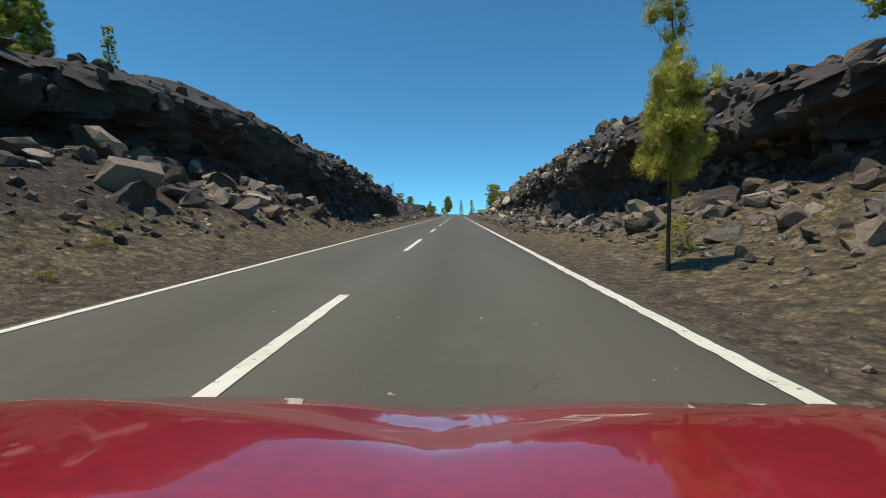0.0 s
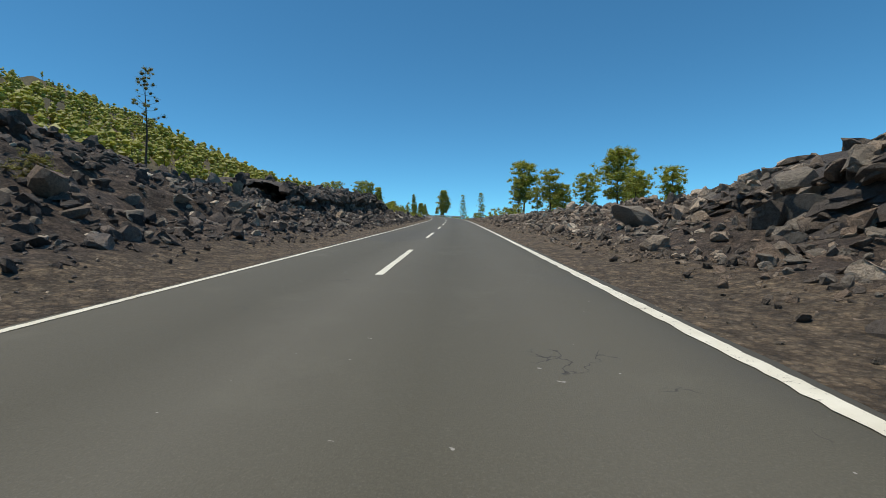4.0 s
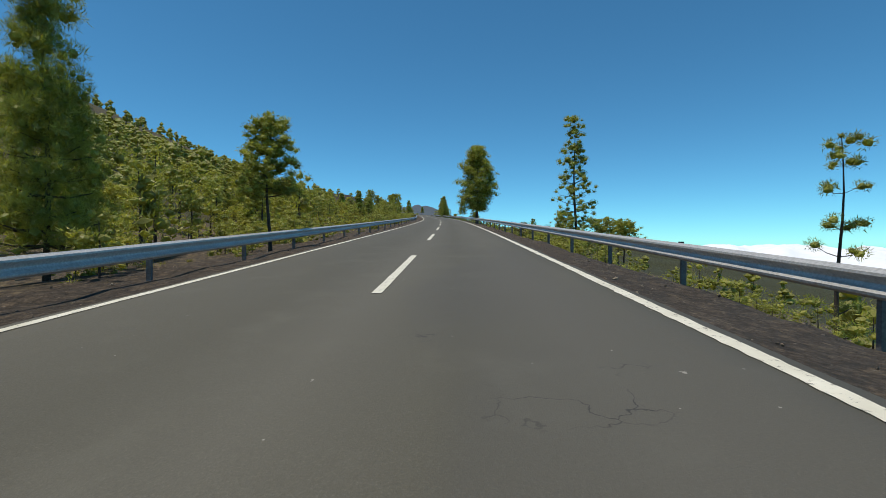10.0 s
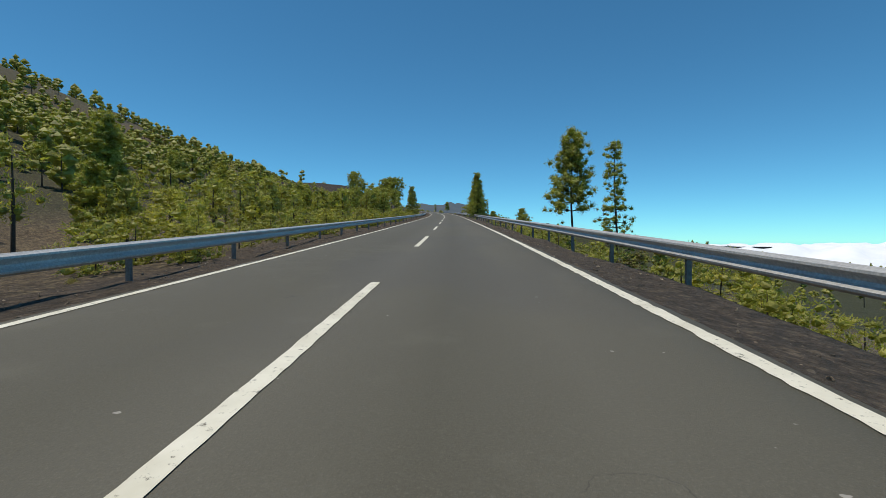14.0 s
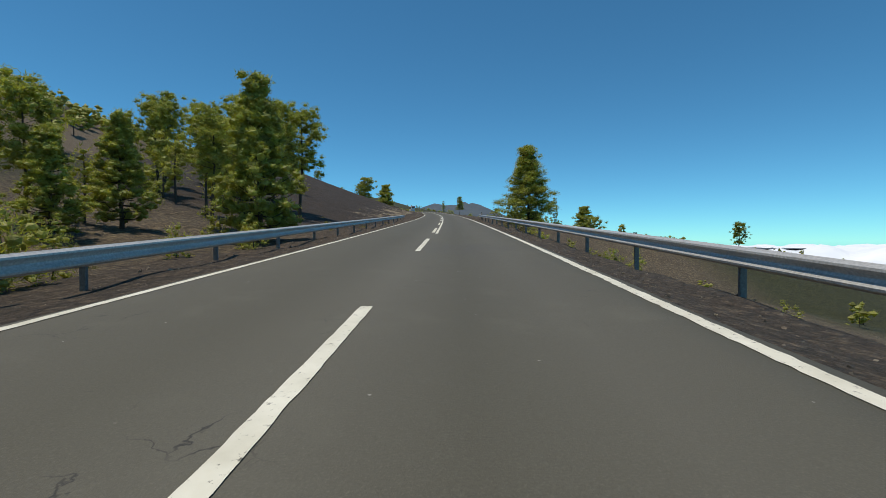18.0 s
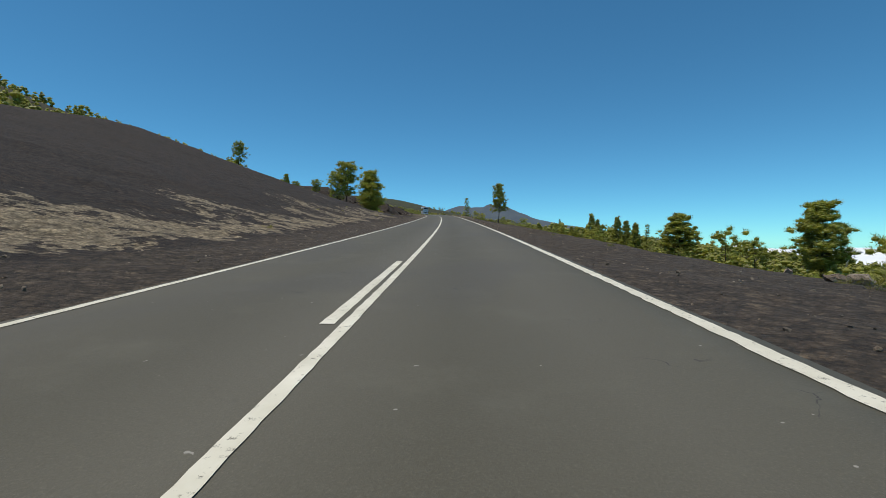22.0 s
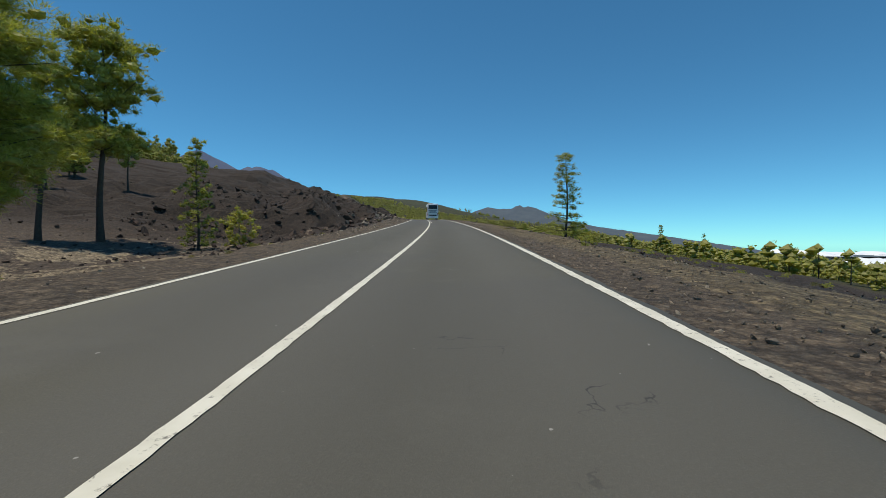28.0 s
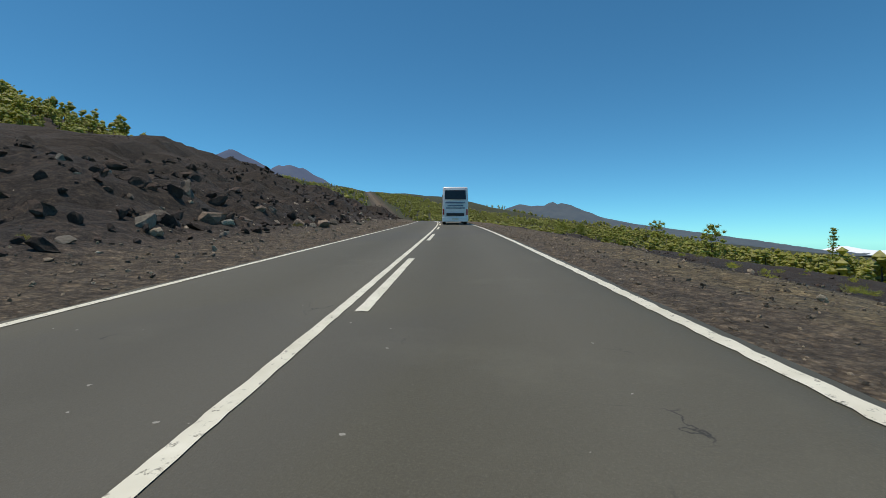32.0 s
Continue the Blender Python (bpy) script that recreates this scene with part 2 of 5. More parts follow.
def make_needles(name, dark, light, tip):
    m, nt, b = material(name, .55)
    geo = nt.nodes.new("ShaderNodeNewGeometry")
    c = _ramp(nt, geo.outputs["Random Per Island"], [(0, dark), (.7, light), (1, tip)])
    c = _mix(nt, .6, c, _ramp(nt, _noise(nt, 1.7, 3), [(.34, tuple(v * .6 for v in dark)), (.55, light), (.72, tip)]))
    nt.links.new(c, b.inputs["Base Color"])
    tr = nt.nodes.new("ShaderNodeBsdfTranslucent")
    nt.links.new(_mix(nt, 1.0, c, (1.5, 1.6, .55), "MULTIPLY"), tr.inputs[0])
    mx = nt.nodes.new("ShaderNodeMixShader")
    mx.inputs[0].default_value = .42
    out = nt.nodes["Material Output"]
    nt.links.new(b.outputs[0], mx.inputs[1])
    nt.links.new(tr.outputs[0], mx.inputs[2])
    nt.links.new(mx.outputs[0], out.inputs[0])
    return m


def make_far(name, low, high, scale):
    m, nt, b = material(name, 1.0)
    c = _ramp(nt, _noise(nt, scale, 6, .65), [(.3, low), (.7, high)])
    nt.links.new(c, b.inputs["Base Color"])
    return m


M_ASPH, M_PAINT, M_GROUND = make_asphalt(), make_paint(), make_ground()
M_STEEL = speckled("galvanised_steel", (.44, .43, .41), (.6, .585, .56), 1.5, .42, .22, .08, .004, 25)
M_POST = speckled("weathered_post", (.13, .125, .12), (.23, .225, .22), 5, .6, .4, .1, .004, 30)
M_REFLECT = speckled("delineator_plastic", (.05, .05, .05), (.09, .09, .085), 8, .5)
M_ROCK = make_rock("lava_rock", (.076, .06, .046), (.3, .25, .2))
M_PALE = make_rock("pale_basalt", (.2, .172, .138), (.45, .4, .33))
M_DARK = make_rock("dark_lava_rock", (.038, .032, .029), (.19, .165, .145))
M_LAVA = make_rock("black_lava", (.026, .018, .014), (.11, .078, .062))
M_GRAVEL = make_rock("verge_gravel", (.15, .122, .092), (.38, .325, .25))
M_BARK = speckled("pine_bark", (.035, .026, .02), (.1, .075, .055), 4, .95, 0, .6, .03, 30)
M_NEEDLE = make_needles("pine_needles", (.19, .195, .04), (.38, .375, .08), (.5, .48, .13))
M_YOUNG = make_needles("young_pine_needles", (.24, .235, .045), (.47, .43, .09), (.62, .54, .15))
M_DRY = make_needles("dry_shrub", (.1, .085, .03), (.24, .21, .08), (.4, .35, .16))
# Aerial haze blue is painted into the volcano's and ridge's base colours.
M_MOUNT_HAZE = make_far("hazed_volcano_slope", (.075, .1, .17), (.11, .13, .19), .006)
M_RIDGE_HAZE = make_far("far_ridge", (.065, .088, .115), (.1, .12, .135), .012)


# ---- meshes ----
def mesh_of(name, verts, faces, mat, smooth=False):
    """verts (n, 3), faces (m, k) with one k."""
    verts, faces = np.asarray(verts, np.float32), np.asarray(faces, np.int32)
    me = bpy.data.meshes.new(name)
    k = faces.shape[1]
    me.vertices.add(len(verts))
    me.vertices.foreach_set("co", verts.reshape(-1))
    me.loops.add(faces.size)
    me.loops.foreach_set("vertex_index", faces.reshape(-1))
    me.polygons.add(len(faces))
    me.polygons.foreach_set("loop_start", np.arange(0, faces.size, k, dtype=np.int32))
    me.update(calc_edges=True)
    me.polygons.foreach_set("use_smooth", np.full(len(faces), smooth))
    me.materials.append(mat)
    return me


def grid_mesh(name, X, Y, Z, mat, masks=None):
    """A sheet from 2D arrays of coordinates, with named masks per vertex."""
    n, m = X.shape
    idx = np.arange(n * m).reshape(n, m)
    q = np.stack([idx[:-1, :-1], idx[:-1, 1:], idx[1:, 1:], idx[1:, :-1]], -1).reshape(-1, 4)
    me = mesh_of(name, np.stack([X, Y, Z], -1).reshape(-1, 3), q, mat, True)
    for key, val in (masks or {}).items():
        at = me.attributes.new(key, "FLOAT", "POINT")
        at.data.foreach_set("value", np.clip(val, 0, 1).astype(np.float32).reshape(-1))
    return new(name, me)


def link_part(name, bm, mat, parent, label="", smooth=False):
    me = bpy.data.meshes.new(name)
    bm.to_mesh(me)
    bm.free()
    me.materials.append(mat)
    if smooth:
        me.polygons.foreach_set("use_smooth", np.ones(len(me.polygons), bool))
    return adopt(new(name, me), parent, label)


def adopt(ob, parent, label=""):
    ob.parent = parent
    if label:
        tagged(ob, label)
    return ob


def box(bm, lo, hi, bevel=0.0):
    """A bevelled box between two corners, into bm."""
    made = bmesh.ops.create_cube(bm, size=1.0)["verts"]
    for v in made:
        v.co = Vector([lo[i] + (v.co[i] + .5) * (hi[i] - lo[i]) for i in range(3)])
    if bevel:
        edges = list({e for v in made for e in v.link_edges})
        bmesh.ops.bevel(bm, geom=edges, offset=bevel, segments=2, affect="EDGES", profile=.6)
    return bm


# smooth lattice noise, vectorised
def _hash(i, j, seed):
    h = (i.astype(np.int64) * 374761393 + j.astype(np.int64) * 668265263 + seed * 144269) & 0x7fffffff
    h = ((h ^ (h >> 13)) * 1274126177) & 0x7fffffff
    return ((h ^ (h >> 16)) & 0xffff) / 65535.0


def vnoise(x, y, seed=0):
    i, j = np.floor(x), np.floor(y)
    f, g = x - i, y - j
    f, g = f * f * (3 - 2 * f), g * g * (3 - 2 * g)
    a = _hash(i, j, seed) * (1 - f) + _hash(i + 1, j, seed) * f
    b = _hash(i, j + 1, seed) * (1 - f) + _hash(i + 1, j + 1, seed) * f
    return (a * (1 - g) + b * g) * 2 - 1


def fbm(x, y, seed=0, octaves=4):
    t, amp = 0, 1.0
    for k in range(octaves):
        t = t + amp * vnoise(x * 2 ** k + 17.3 * k, y * 2 ** k - 9.1 * k, seed + k)
        amp *= .5
    return t


def cells(x, y, seed=0):
    """Blocky noise: a level per cell of a jittered lattice, and the gap to the next cell."""
    bx, by = np.floor(x), np.floor(y)
    best, second, level = np.full(x.shape, 9.0), np.full(x.shape, 9.0), np.zeros(x.shape)
    for di in (-1, 0, 1):
        for dj in (-1, 0, 1):
            i, j = bx + di, by + dj
            d = (i + _hash(i, j, seed) - x) ** 2 + (j + _hash(i, j, seed + 5) - y) ** 2
            near = d < best
            second = np.where(near, best, np.minimum(second, d))
            level = np.where(near, _hash(i, j, seed + 9), level)
            best = np.where(near, d, best)
    return level, np.sqrt(second) - np.sqrt(best)


# ---- terrain ----
LEFT, RIGHT = -2.8, 3.42      # usual edge lines
# edge line offsets by chainage, fitted to the camera's view
LANE_L = [(0, -2.59), (50, -2.56), (100, -2.74), (150, -2.87), (200, -2.96), (250, -3.08), (300, -2.94), (350, -2.94), (400, -3.05), (450, -3.04), (500, -2.98), (550, -2.93), (600, -2.75), (650, -2.76)]
LANE_R = [(0, 3.4), (50, 3.41), (100, 3.41), (150, 3.38), (200, 3.3), (250, 3.24), (300, 3.28), (350, 3.26), (400, 3.2), (450, 3.38), (500, 3.5), (550, 3.48), (600, 3.58), (650, 3.58)]


def left_line(s):
    return np.interp(s, [k[0] for k in LANE_L], [k[1] for k in LANE_L])


def right_line(s):
    return np.interp(s, [k[0] for k in LANE_R], [k[1] for k in LANE_R])


def to_lanes(s, u):
    """Shifts offsets drawn for the usual width to the edge lines fitted to the view at s."""
    return u + np.where(u < -1.5, left_line(s) - LEFT, 0) + np.where(u > 1.5, right_line(s) - RIGHT, 0)


DL = [0, 1.2, 3, 5, 8, 12, 18, 40, 90, 180, 320, 600]
# height over the road at those distances outside the left edge line, by chainage
TL = {-80: [0, .15, .7, 2.0, 4.6, 6.4, 7, 8, 12, 25, 45, 40],
      5: [0, .15, 0.9, 2.1, 3.1, 5.0, 5.6, 7, 14, 30, 50, 50],
      24: [0, .15, 0.9, 2.0, 2.8, 6.4, 7.0, 8, 14, 30, 50, 50],
      29: [0, .1, .2, .4, 1.2, 6.4, 7.1, 8.5, 15, 32, 55, 52],
      34: [0, .1, 0.2, 0.4, 1.4, 6.4, 7.2, 9, 15, 34, 60, 55],
      56: [0, .2, 0.3, 0.5, 1.6, 5.8, 6.6, 8, 13, 32, 60, 60],
      72: [0, .2, 0.35, 0.6, 1.6, 4.6, 5.2, 7, 13, 32, 60, 60],
      80: [0, .2, .8, 2.0, 3.7, 5.2, 6.4, 8, 13, 33, 62, 60],
      90: [0, .15, .7, 1.8, 3.6, 5.2, 6.8, 8.4, 14, 36, 66, 60],
      125: [0, .1, 0.4, 0.8, 1.8, 3.0, 3.4, 7, 17, 40, 72, 60],
      155: [0, .05, 0.35, 0.7, 1.5, 2.7, 3.0, 7, 18, 44, 78, 60],
      185: [0, 0, .3, .8, 1.5, 1.9, 2.0, 5, 18, 50, 90, 70],
      206: [0, -.05, 0, 0, .2, .4, .5, 4, 18, 52, 92, 70],
      220: [0, -.15, -.3, -.5, -.9, -1.1, -1, 2.5, 18, 52, 98, 75],
      400: [0, -.15, -.3, -.5, -.9, -1, -.4, 5, 24, 58, 102, 80],
      455: [0, -.1, -.2, -.2, .2, 1.0, 2.4, 8, 20, 56, 100, 80],
      485: [0, .1, .2, .5, 1.2, 2.2, 3.8, 8.5, 15, 58, 102, 70],
      525: [0, .1, .25, .6, 1.5, 2.9, 4.8, 10.5, 16, 62, 114, 60],
      555: [0, .1, .25, .6, 1.6, 3.0, 5.0, 12.8, 17, 60, 120, 50],
      590: [0, .1, .1, .2, .5, 1.0, 2.0, 9, 16, 56, 114, 50],
      615: [0, 0, -.2, -.6, -1.3, -1.9, -2.0, 2, 14, 58, 108, 50],
      640: [0, 0, -.2, -.5, -1.1, -1.8, -2.2, 1, 10, 46, 104, 50],
      665: [0, .1, .3, .6, 1.2, 2.0, 2.4, 4.6, 10, 44, 106, 40],
      705: [0, .1, .35, .7, 1.3, 2.2, 3.4, 7.6, 13, 44, 104, 40],
      740: [0, .1, .4, .8, 1.5, 2.6, 4.6, 12.5, 17, 46, 106, 40],
      830: [0, .1, .5, 1.0, 1.6, 2.6, 4.4, 12, 24, 54, 102, 20],
      1000: [0, .1, .5, 1.0, 1.6, 2.6, 4.0, 9, 17, 34, 50, 0],
      3000: [0, .1, .5, 1.0, 1.5, 2.0, 3, 8, 15, 25, 30, 30]}
DR = [0, 1.2, 3, 5, 8, 12, 18, 40, 90, 200, 500, 2500]
TR = {-80: [0, .05, .5, 1.4, 3.6, 5.6, 6, 5, 0, -15, -60, -300],
      8: [0, .05, .4, 1.0, 2.3, 4.6, 5.0, 5, 0, -15, -60, -300],
      22: [0, 0.05, 0.3, 0.6, 1.3, 5.9, 6.4, 5, 0, -15, -60, -300],
      34: [0, 0.03, 0.12, 0.22, 0.6, 6.2, 6.6, 5, 0, -15, -60, -300],
      46: [0, 0.03, 0.2, 0.5, 1.8, 5.6, 7.2, 6, 0, -15, -60, -300],
      64: [0, 0.03, 0.2, 0.5, 1.8, 5.8, 7.4, 6, -1, -16, -60, -300],
      80: [0, 0.05, 0.3, 0.7, 2.2, 4.4, 5.2, 4, -3, -18, -60, -300],
      100: [0, 0.05, 0.3, 0.7, 1.8, 3.2, 3.6, 2, -5, -20, -65, -300],
      122: [0, .05, .3, .8, 1.4, 1.6, 1.5, 0, -6, -22, -70, -300],
      160: [0, 0, .2, .5, .7, .4, -.4, -3, -10, -25, -75, -300],
      190: [0, -.05, .1, .2, 0, -.5, -1.4, -4.5, -11, -26, -80, -310],
      215: [0, -.2, -.4, -.6, -.9, -1.5, -2.6, -7, -16, -36, -95, -340],
      455: [0, -.2, -.35, -.6, -1.0, -1.6, -2.6, -6.5, -15, -34, -90, -340],
      500: [0, 0, -0.1, -0.3, -0.75, -1.4, -2.5, -6.2, -16.5, -37, -94, -340],
      530: [0, 0, -0.15, -0.5, -1.4, -2.2, -3.3, -7.6, -16.5, -36, -88, -340],
      560: [0, -0.05, -0.3, -1.1, -2.2, -3, -4.2, -8.2, -16.2, -34, -82, -340],
      582: [0, -0.05, -0.2, -0.6, -1.5, -2.4, -3.7, -7.5, -15.5, -32, -78, -340],
      600: [0, -0.05, -0.1, -0.45, -1.3, -2.2, -3.5, -7.2, -14.7, -30, -74, -340],
      660: [0, 0, -0.1, -0.4, -1.2, -2, -3.2, -6.6, -13, -27, -66, -340],
      750: [0, 0, -0.1, -0.4, -1.1, -1.9, -3, -6, -12, -25, -60, -340],
      1000: [0, .1, .3, .5, .4, .2, -.2, -1, -5, -20, -98, -300],
      3000: [0, .1, .3, .5, .4, .2, 0, -2, -5, -20, -100, -340]}


def _lookup(table, dist, s, d):
    ks = sorted(table)
    arr = np.array([table[k] for k in ks], float)
    k, e = np.array(ks, float), np.array(dist, float)
    s, d = np.clip(s, ks[0], ks[-1]), np.clip(d, 0, dist[-1])
    i = np.clip(np.searchsorted(k, s) - 1, 0, len(ks) - 2)
    j = np.clip(np.searchsorted(e, d) - 1, 0, len(dist) - 2)
    f, g = (s - k[i]) / (k[i + 1] - k[i]), (d - e[j]) / (e[j + 1] - e[j])
    f = f * f * (3 - 2 * f)
    return (arr[i, j] * (1 - f) + arr[i + 1, j] * f) * (1 - g) + (arr[i, j + 1] * (1 - f) + arr[i + 1, j + 1] * f) * g


def band(s, a, b, soft):
    return np.clip((s - a) / soft + .5, 0, 1) * np.clip((b - s) / soft + .5, 0, 1)


def outside(u, s=None):
    """Distance outside the edge lines."""
    if s is None:
        return np.where(u < 0, LEFT - u, u - RIGHT)
    return np.where(u < 0, left_line(s) - u, u - right_line(s))


def flow_edge(s):
    """How far the young lava reaches outside the right line."""
    return np.interp(s, [570, 590, 640, 680, 720, 900], [26, 34, 40, 46, 52, 80])


def rockiness(s, u):
    """How much broken lava lies there, 0 to 1."""
    d = outside(u, s)
    left = band(s, -80, 204, 14) * np.clip((d - 1.6) / 1.5, 0, 1) * np.clip((40 - d) / 15, 0, 1)
    left = np.maximum(left, band(s, 642, 860, 14) * np.clip((d - 2.2) / 2, 0, 1) * np.clip((110 - d) / 20, 0, 1) * .8)
    left = np.maximum(left, .35 * band(s, 596, 650, 10) * np.clip((d - 5) / 3, 0, 1) * np.clip((50 - d) / 20, 0, 1))
    right = band(s, -80, 118, 12) * np.clip((d - 2.0) / 1.5, 0, 1) * np.clip((30 - d) / 10, 0, 1)
    right = np.maximum(right, band(s, 110, 205, 10) * np.clip((d - 2.6) / 1.0, 0, 1) * np.clip((14 - d) / 4, 0, 1) * .8)
    right = np.maximum(right, band(s, 588, 860, 12) * np.clip((d - 5) / 2.5, 0, 1) * np.clip((flow_edge(s) - d) / 4, 0, 1) * .5)
    return np.where(u < 0, left, right)


def relief(s, u):
    d = outside(u, s)
    r = rockiness(s, u)
    big, gap = cells(s / 2.3 + .4 * vnoise(s / 3, u / 3, 2), u / 1.9 + .4 * vnoise(s / 3, u / 3, 3), 4)
    small, gap2 = cells(s / .9, u / .8, 8)
    crag = .5 * ((big - .45) * 1.3 * np.clip(gap * 9, 0, 1) + (small - .5) * .35 + .5 * fbm(s / 5, u / 5, 21, 3) + .25 * fbm(s / 1.2, u / 1.2, 25, 2))
    soil = .10 * fbm(s / 2.2, u / 2.2, 31, 4) + .03 * fbm(s / .5, u / .5, 33, 2)
    far = np.clip((d - 25) / 60, 0, 1)
    flow = np.where(u < 0, band(s, 645, 860, 10) * np.clip((d - 3.5) / 3, 0, 1) * np.clip((60 - d) / 20, 0, 1), band(s, 592, 860, 10) * np.clip((d - 5) / 1.2, 0, 1) * np.clip((flow_edge(s) - d) / 4, 0, 1))
    crag = crag + flow * np.where(u < 0, .3 + 1.7 * fbm(s / 7, u / 5, 45, 3), .1 + .45 * fbm(s / 7, u / 5, 45, 3))
    return np.clip(d / 2.5, 0, 1) * (r * crag * np.clip(d / 7, .35, 1) + (1 - r) * soil) + far * (2.2 * fbm(s / 38, u / 38, 41, 4) + 5 * far * vnoise(s / 130, u / 130, 43))


def drop(s, u):
    """How far the slope falls away behind the right barrier."""
    return np.where(u > 0, band(s, 213, 466, 12) * np.interp(u - RIGHT, [0, 2.0, 2.7, 5, 10, 18, 40, 90], [0, 0, .55, 1.4, 2.4, 3.2, 4, 5]), 0)


def ground_z(s, u):
    s, u = np.asarray(s, float), np.asarray(u, float)
    base = np.where(u < 0, _lookup(TL, DL, s, left_line(s) - u), _lookup(TR, DR, s, u - right_line(s)))
    return road_z(s) + base - drop(s, u) + np.where(outside(u, s) > 0.15, relief(s, u), 0) * 1.0 - .02


def masks(s, u):
    d = outside(u, s)
    left = u < 0
    cind = np.where(left, band(s, 440, 596, 20) * np.clip((d - 1) / 2, 0, 1) * np.clip((95 - d) / 20, 0, 1), band(s, 380, 600, 30) * .3 * np.clip((d - 2) / 3, 0, 1))
    cind = np.maximum(cind, .6 * band(s, 300, 470, 60) * left * np.clip((d - 30) / 20, 0, 1))
    cind = np.maximum(cind, .95 * band(s, 642, 1000, 14) * left * np.clip((d - 3) / 2, 0, 1))
    cind = np.maximum(cind, 1.0 * band(s, 588, 860, 12) * ~left * np.clip((d - 3.4) / 1.2, 0, 1) * np.clip((flow_edge(s) + 1 - d) / 4, 0, 1))
    cind = np.maximum(cind, .55 * np.clip((s - 185) / 25, 0, 1) * np.clip(d / .3, 0, 1) * np.clip((12 - d) / 4, 0, 1) * (1 - .9 * band(s, 575, 900, 20) * np.clip((4.2 - d) / 1.2, 0, 1)))
    lit = np.where(left, .42 * band(s, 195, 450, 20) * np.clip((d - 2) / 2, 0, 1), .42 * band(s, 125, 1000, 20) * np.clip((d - 9) / 6, 0, 1) * (1 - band(s, 588, 980, 14) * np.clip((flow_edge(s) + 1 - d) / 5, 0, 1)))
    lit = np.maximum(lit, .55 * band(s, -80, 60, 10) * np.clip((d - .6) / .8, 0, 1) * np.clip((4.5 - d) / 1.5, 0, 1))
    lit = np.maximum(lit, .72 * band(s, -80, 20, 8) * ~left * np.clip((d - 1.2) / .8, 0, 1) * np.clip((8 - d) / 1.5, 0, 1))
    lit = np.maximum(lit, .25 * np.clip((d - .4) / .5, 0, 1) * np.clip((3.2 - d) / 1, 0, 1))
    lit = np.maximum(lit, .62 * band(s, 585, 680, 24) * ~left * np.clip((d - 1.0) / .8, 0, 1) * np.clip((5.0 - d) / .8, 0, 1))
    grn = np.where(left, .62 * band(s, 150, 470, 30) * np.clip((d - 14) / 12, 0, 1) * (1 - .4 * np.clip((d - 60) / 60, 0, 1)),
                   .75 * band(s, 190, 3000, 20) * np.clip((d - 20) / 14, 0, 1))
    grn = np.maximum(grn, .55 * left * np.clip((d - 120) / 30, 0, 1))
    grn = grn * np.where(left, 1, 1 - .8 * band(s, 585, 980, 14) * np.clip((flow_edge(s) + 1 - d) / 5, 0, 1))
    grn = np.maximum(grn, .8 * np.clip((s - 880) / 60, 0, 1) * np.clip((d - 2) / 3, 0, 1))
    run = vnoise(s / 1.5 + d / 5.0, d / 7, 61) * .30 + vnoise(s / .7 + d / 4, d / 2.2, 62) * .26 + vnoise(s / 6, d / 3, 64) * .22
    top = 12 + 5 * vnoise(s / 9, s / 7, 63)
    pal = np.where(left, band(s, 466, 566, 12) * np.clip((d - 2.2) / 1.2, 0, 1) * np.clip((top - d) / 4, 0, 1) * (.56 - .035 * np.clip(d - 3, 0, 9) + .75 * run), 0)
    pal = np.maximum(pal, np.where(left, band(s, 585, 645, 12) * np.clip((d - 3) / 3, 0, 1) * np.clip((30 - d) / 10, 0, 1) * (.48 + run), 0))
    return {"rock": np.clip(rockiness(s, u) * 1.9, 0, 1), "cinder": cind, "litter": lit, "green": grn, "pale": pal}


def sheet(name, ss, uu, label):
    S, U = np.meshgrid(ss, uu, indexing="ij")
    U = to_lanes(S, U)
    X, Y = plan(S, U)
    Z = ground_z(S, U)
    Z = np.where((U > left_line(S) - .05) & (U < right_line(S) + .05), road_z(S) - .5, Z)
    ob = grid_mesh(name, X, Y, Z, M_GROUND, masks(S, U))
    r = rockiness(S, U)
    ob.data.polygons.foreach_set("use_smooth", (r[:-1, :-1] < .6).reshape(-1))
    return tagged(ob, label, "ground", kind="structure")


_sl = np.concatenate([np.arange(-70, 720, .6), np.arange(720, 900, 2.0), np.arange(900, 1500, 12.0), np.arange(1500, 2990, 60.0)])
_near = np.concatenate([[.08, .25, .5], np.arange(.8, 9, .4), np.arange(9, 20, .7), np.geomspace(20, 60, 22)])
_ul = np.concatenate([-2.8 - np.concatenate([_near, np.geomspace(64, 600, 26)])[::-1], [-2.7, 0]])
_ur = np.concatenate([[0, 3.3], 3.42 + np.concatenate([_near, np.geomspace(64, 2500, 34)])])
sheet("ground", _sl, np.concatenate([_ul[:-1], [0], _ur[1:]]), "dark volcanic ground of lava, cinder and dry litter")

# ---- road ----
S, U = np.meshgrid(np.concatenate([np.arange(-70, 900, 1.2), np.arange(900, 901, 15.0)]), np.array([-3.04, -2.96, -2.4, -1.6, -.8, 0, .8, 1.6, 2.4, 3.0, 3.6, 3.68]), indexing="ij")
U2 = to_lanes(S, U) + np.where(np.abs(U - .3) > 3.22, .05 * vnoise(S / .9, U, 71) + .03 * vnoise(S / .3, U, 72), 0)
X, Y = plan(S, U2)
Z = road_z(S) - np.where((U < -3.0) | (U > 3.65), .14, 0)
tagged(grid_mesh("road", X, Y, Z, M_ASPH, {"across": (U + 3.04) / 6.72}), "grey asphalt road surface with fine cracks", "road", kind="structure")


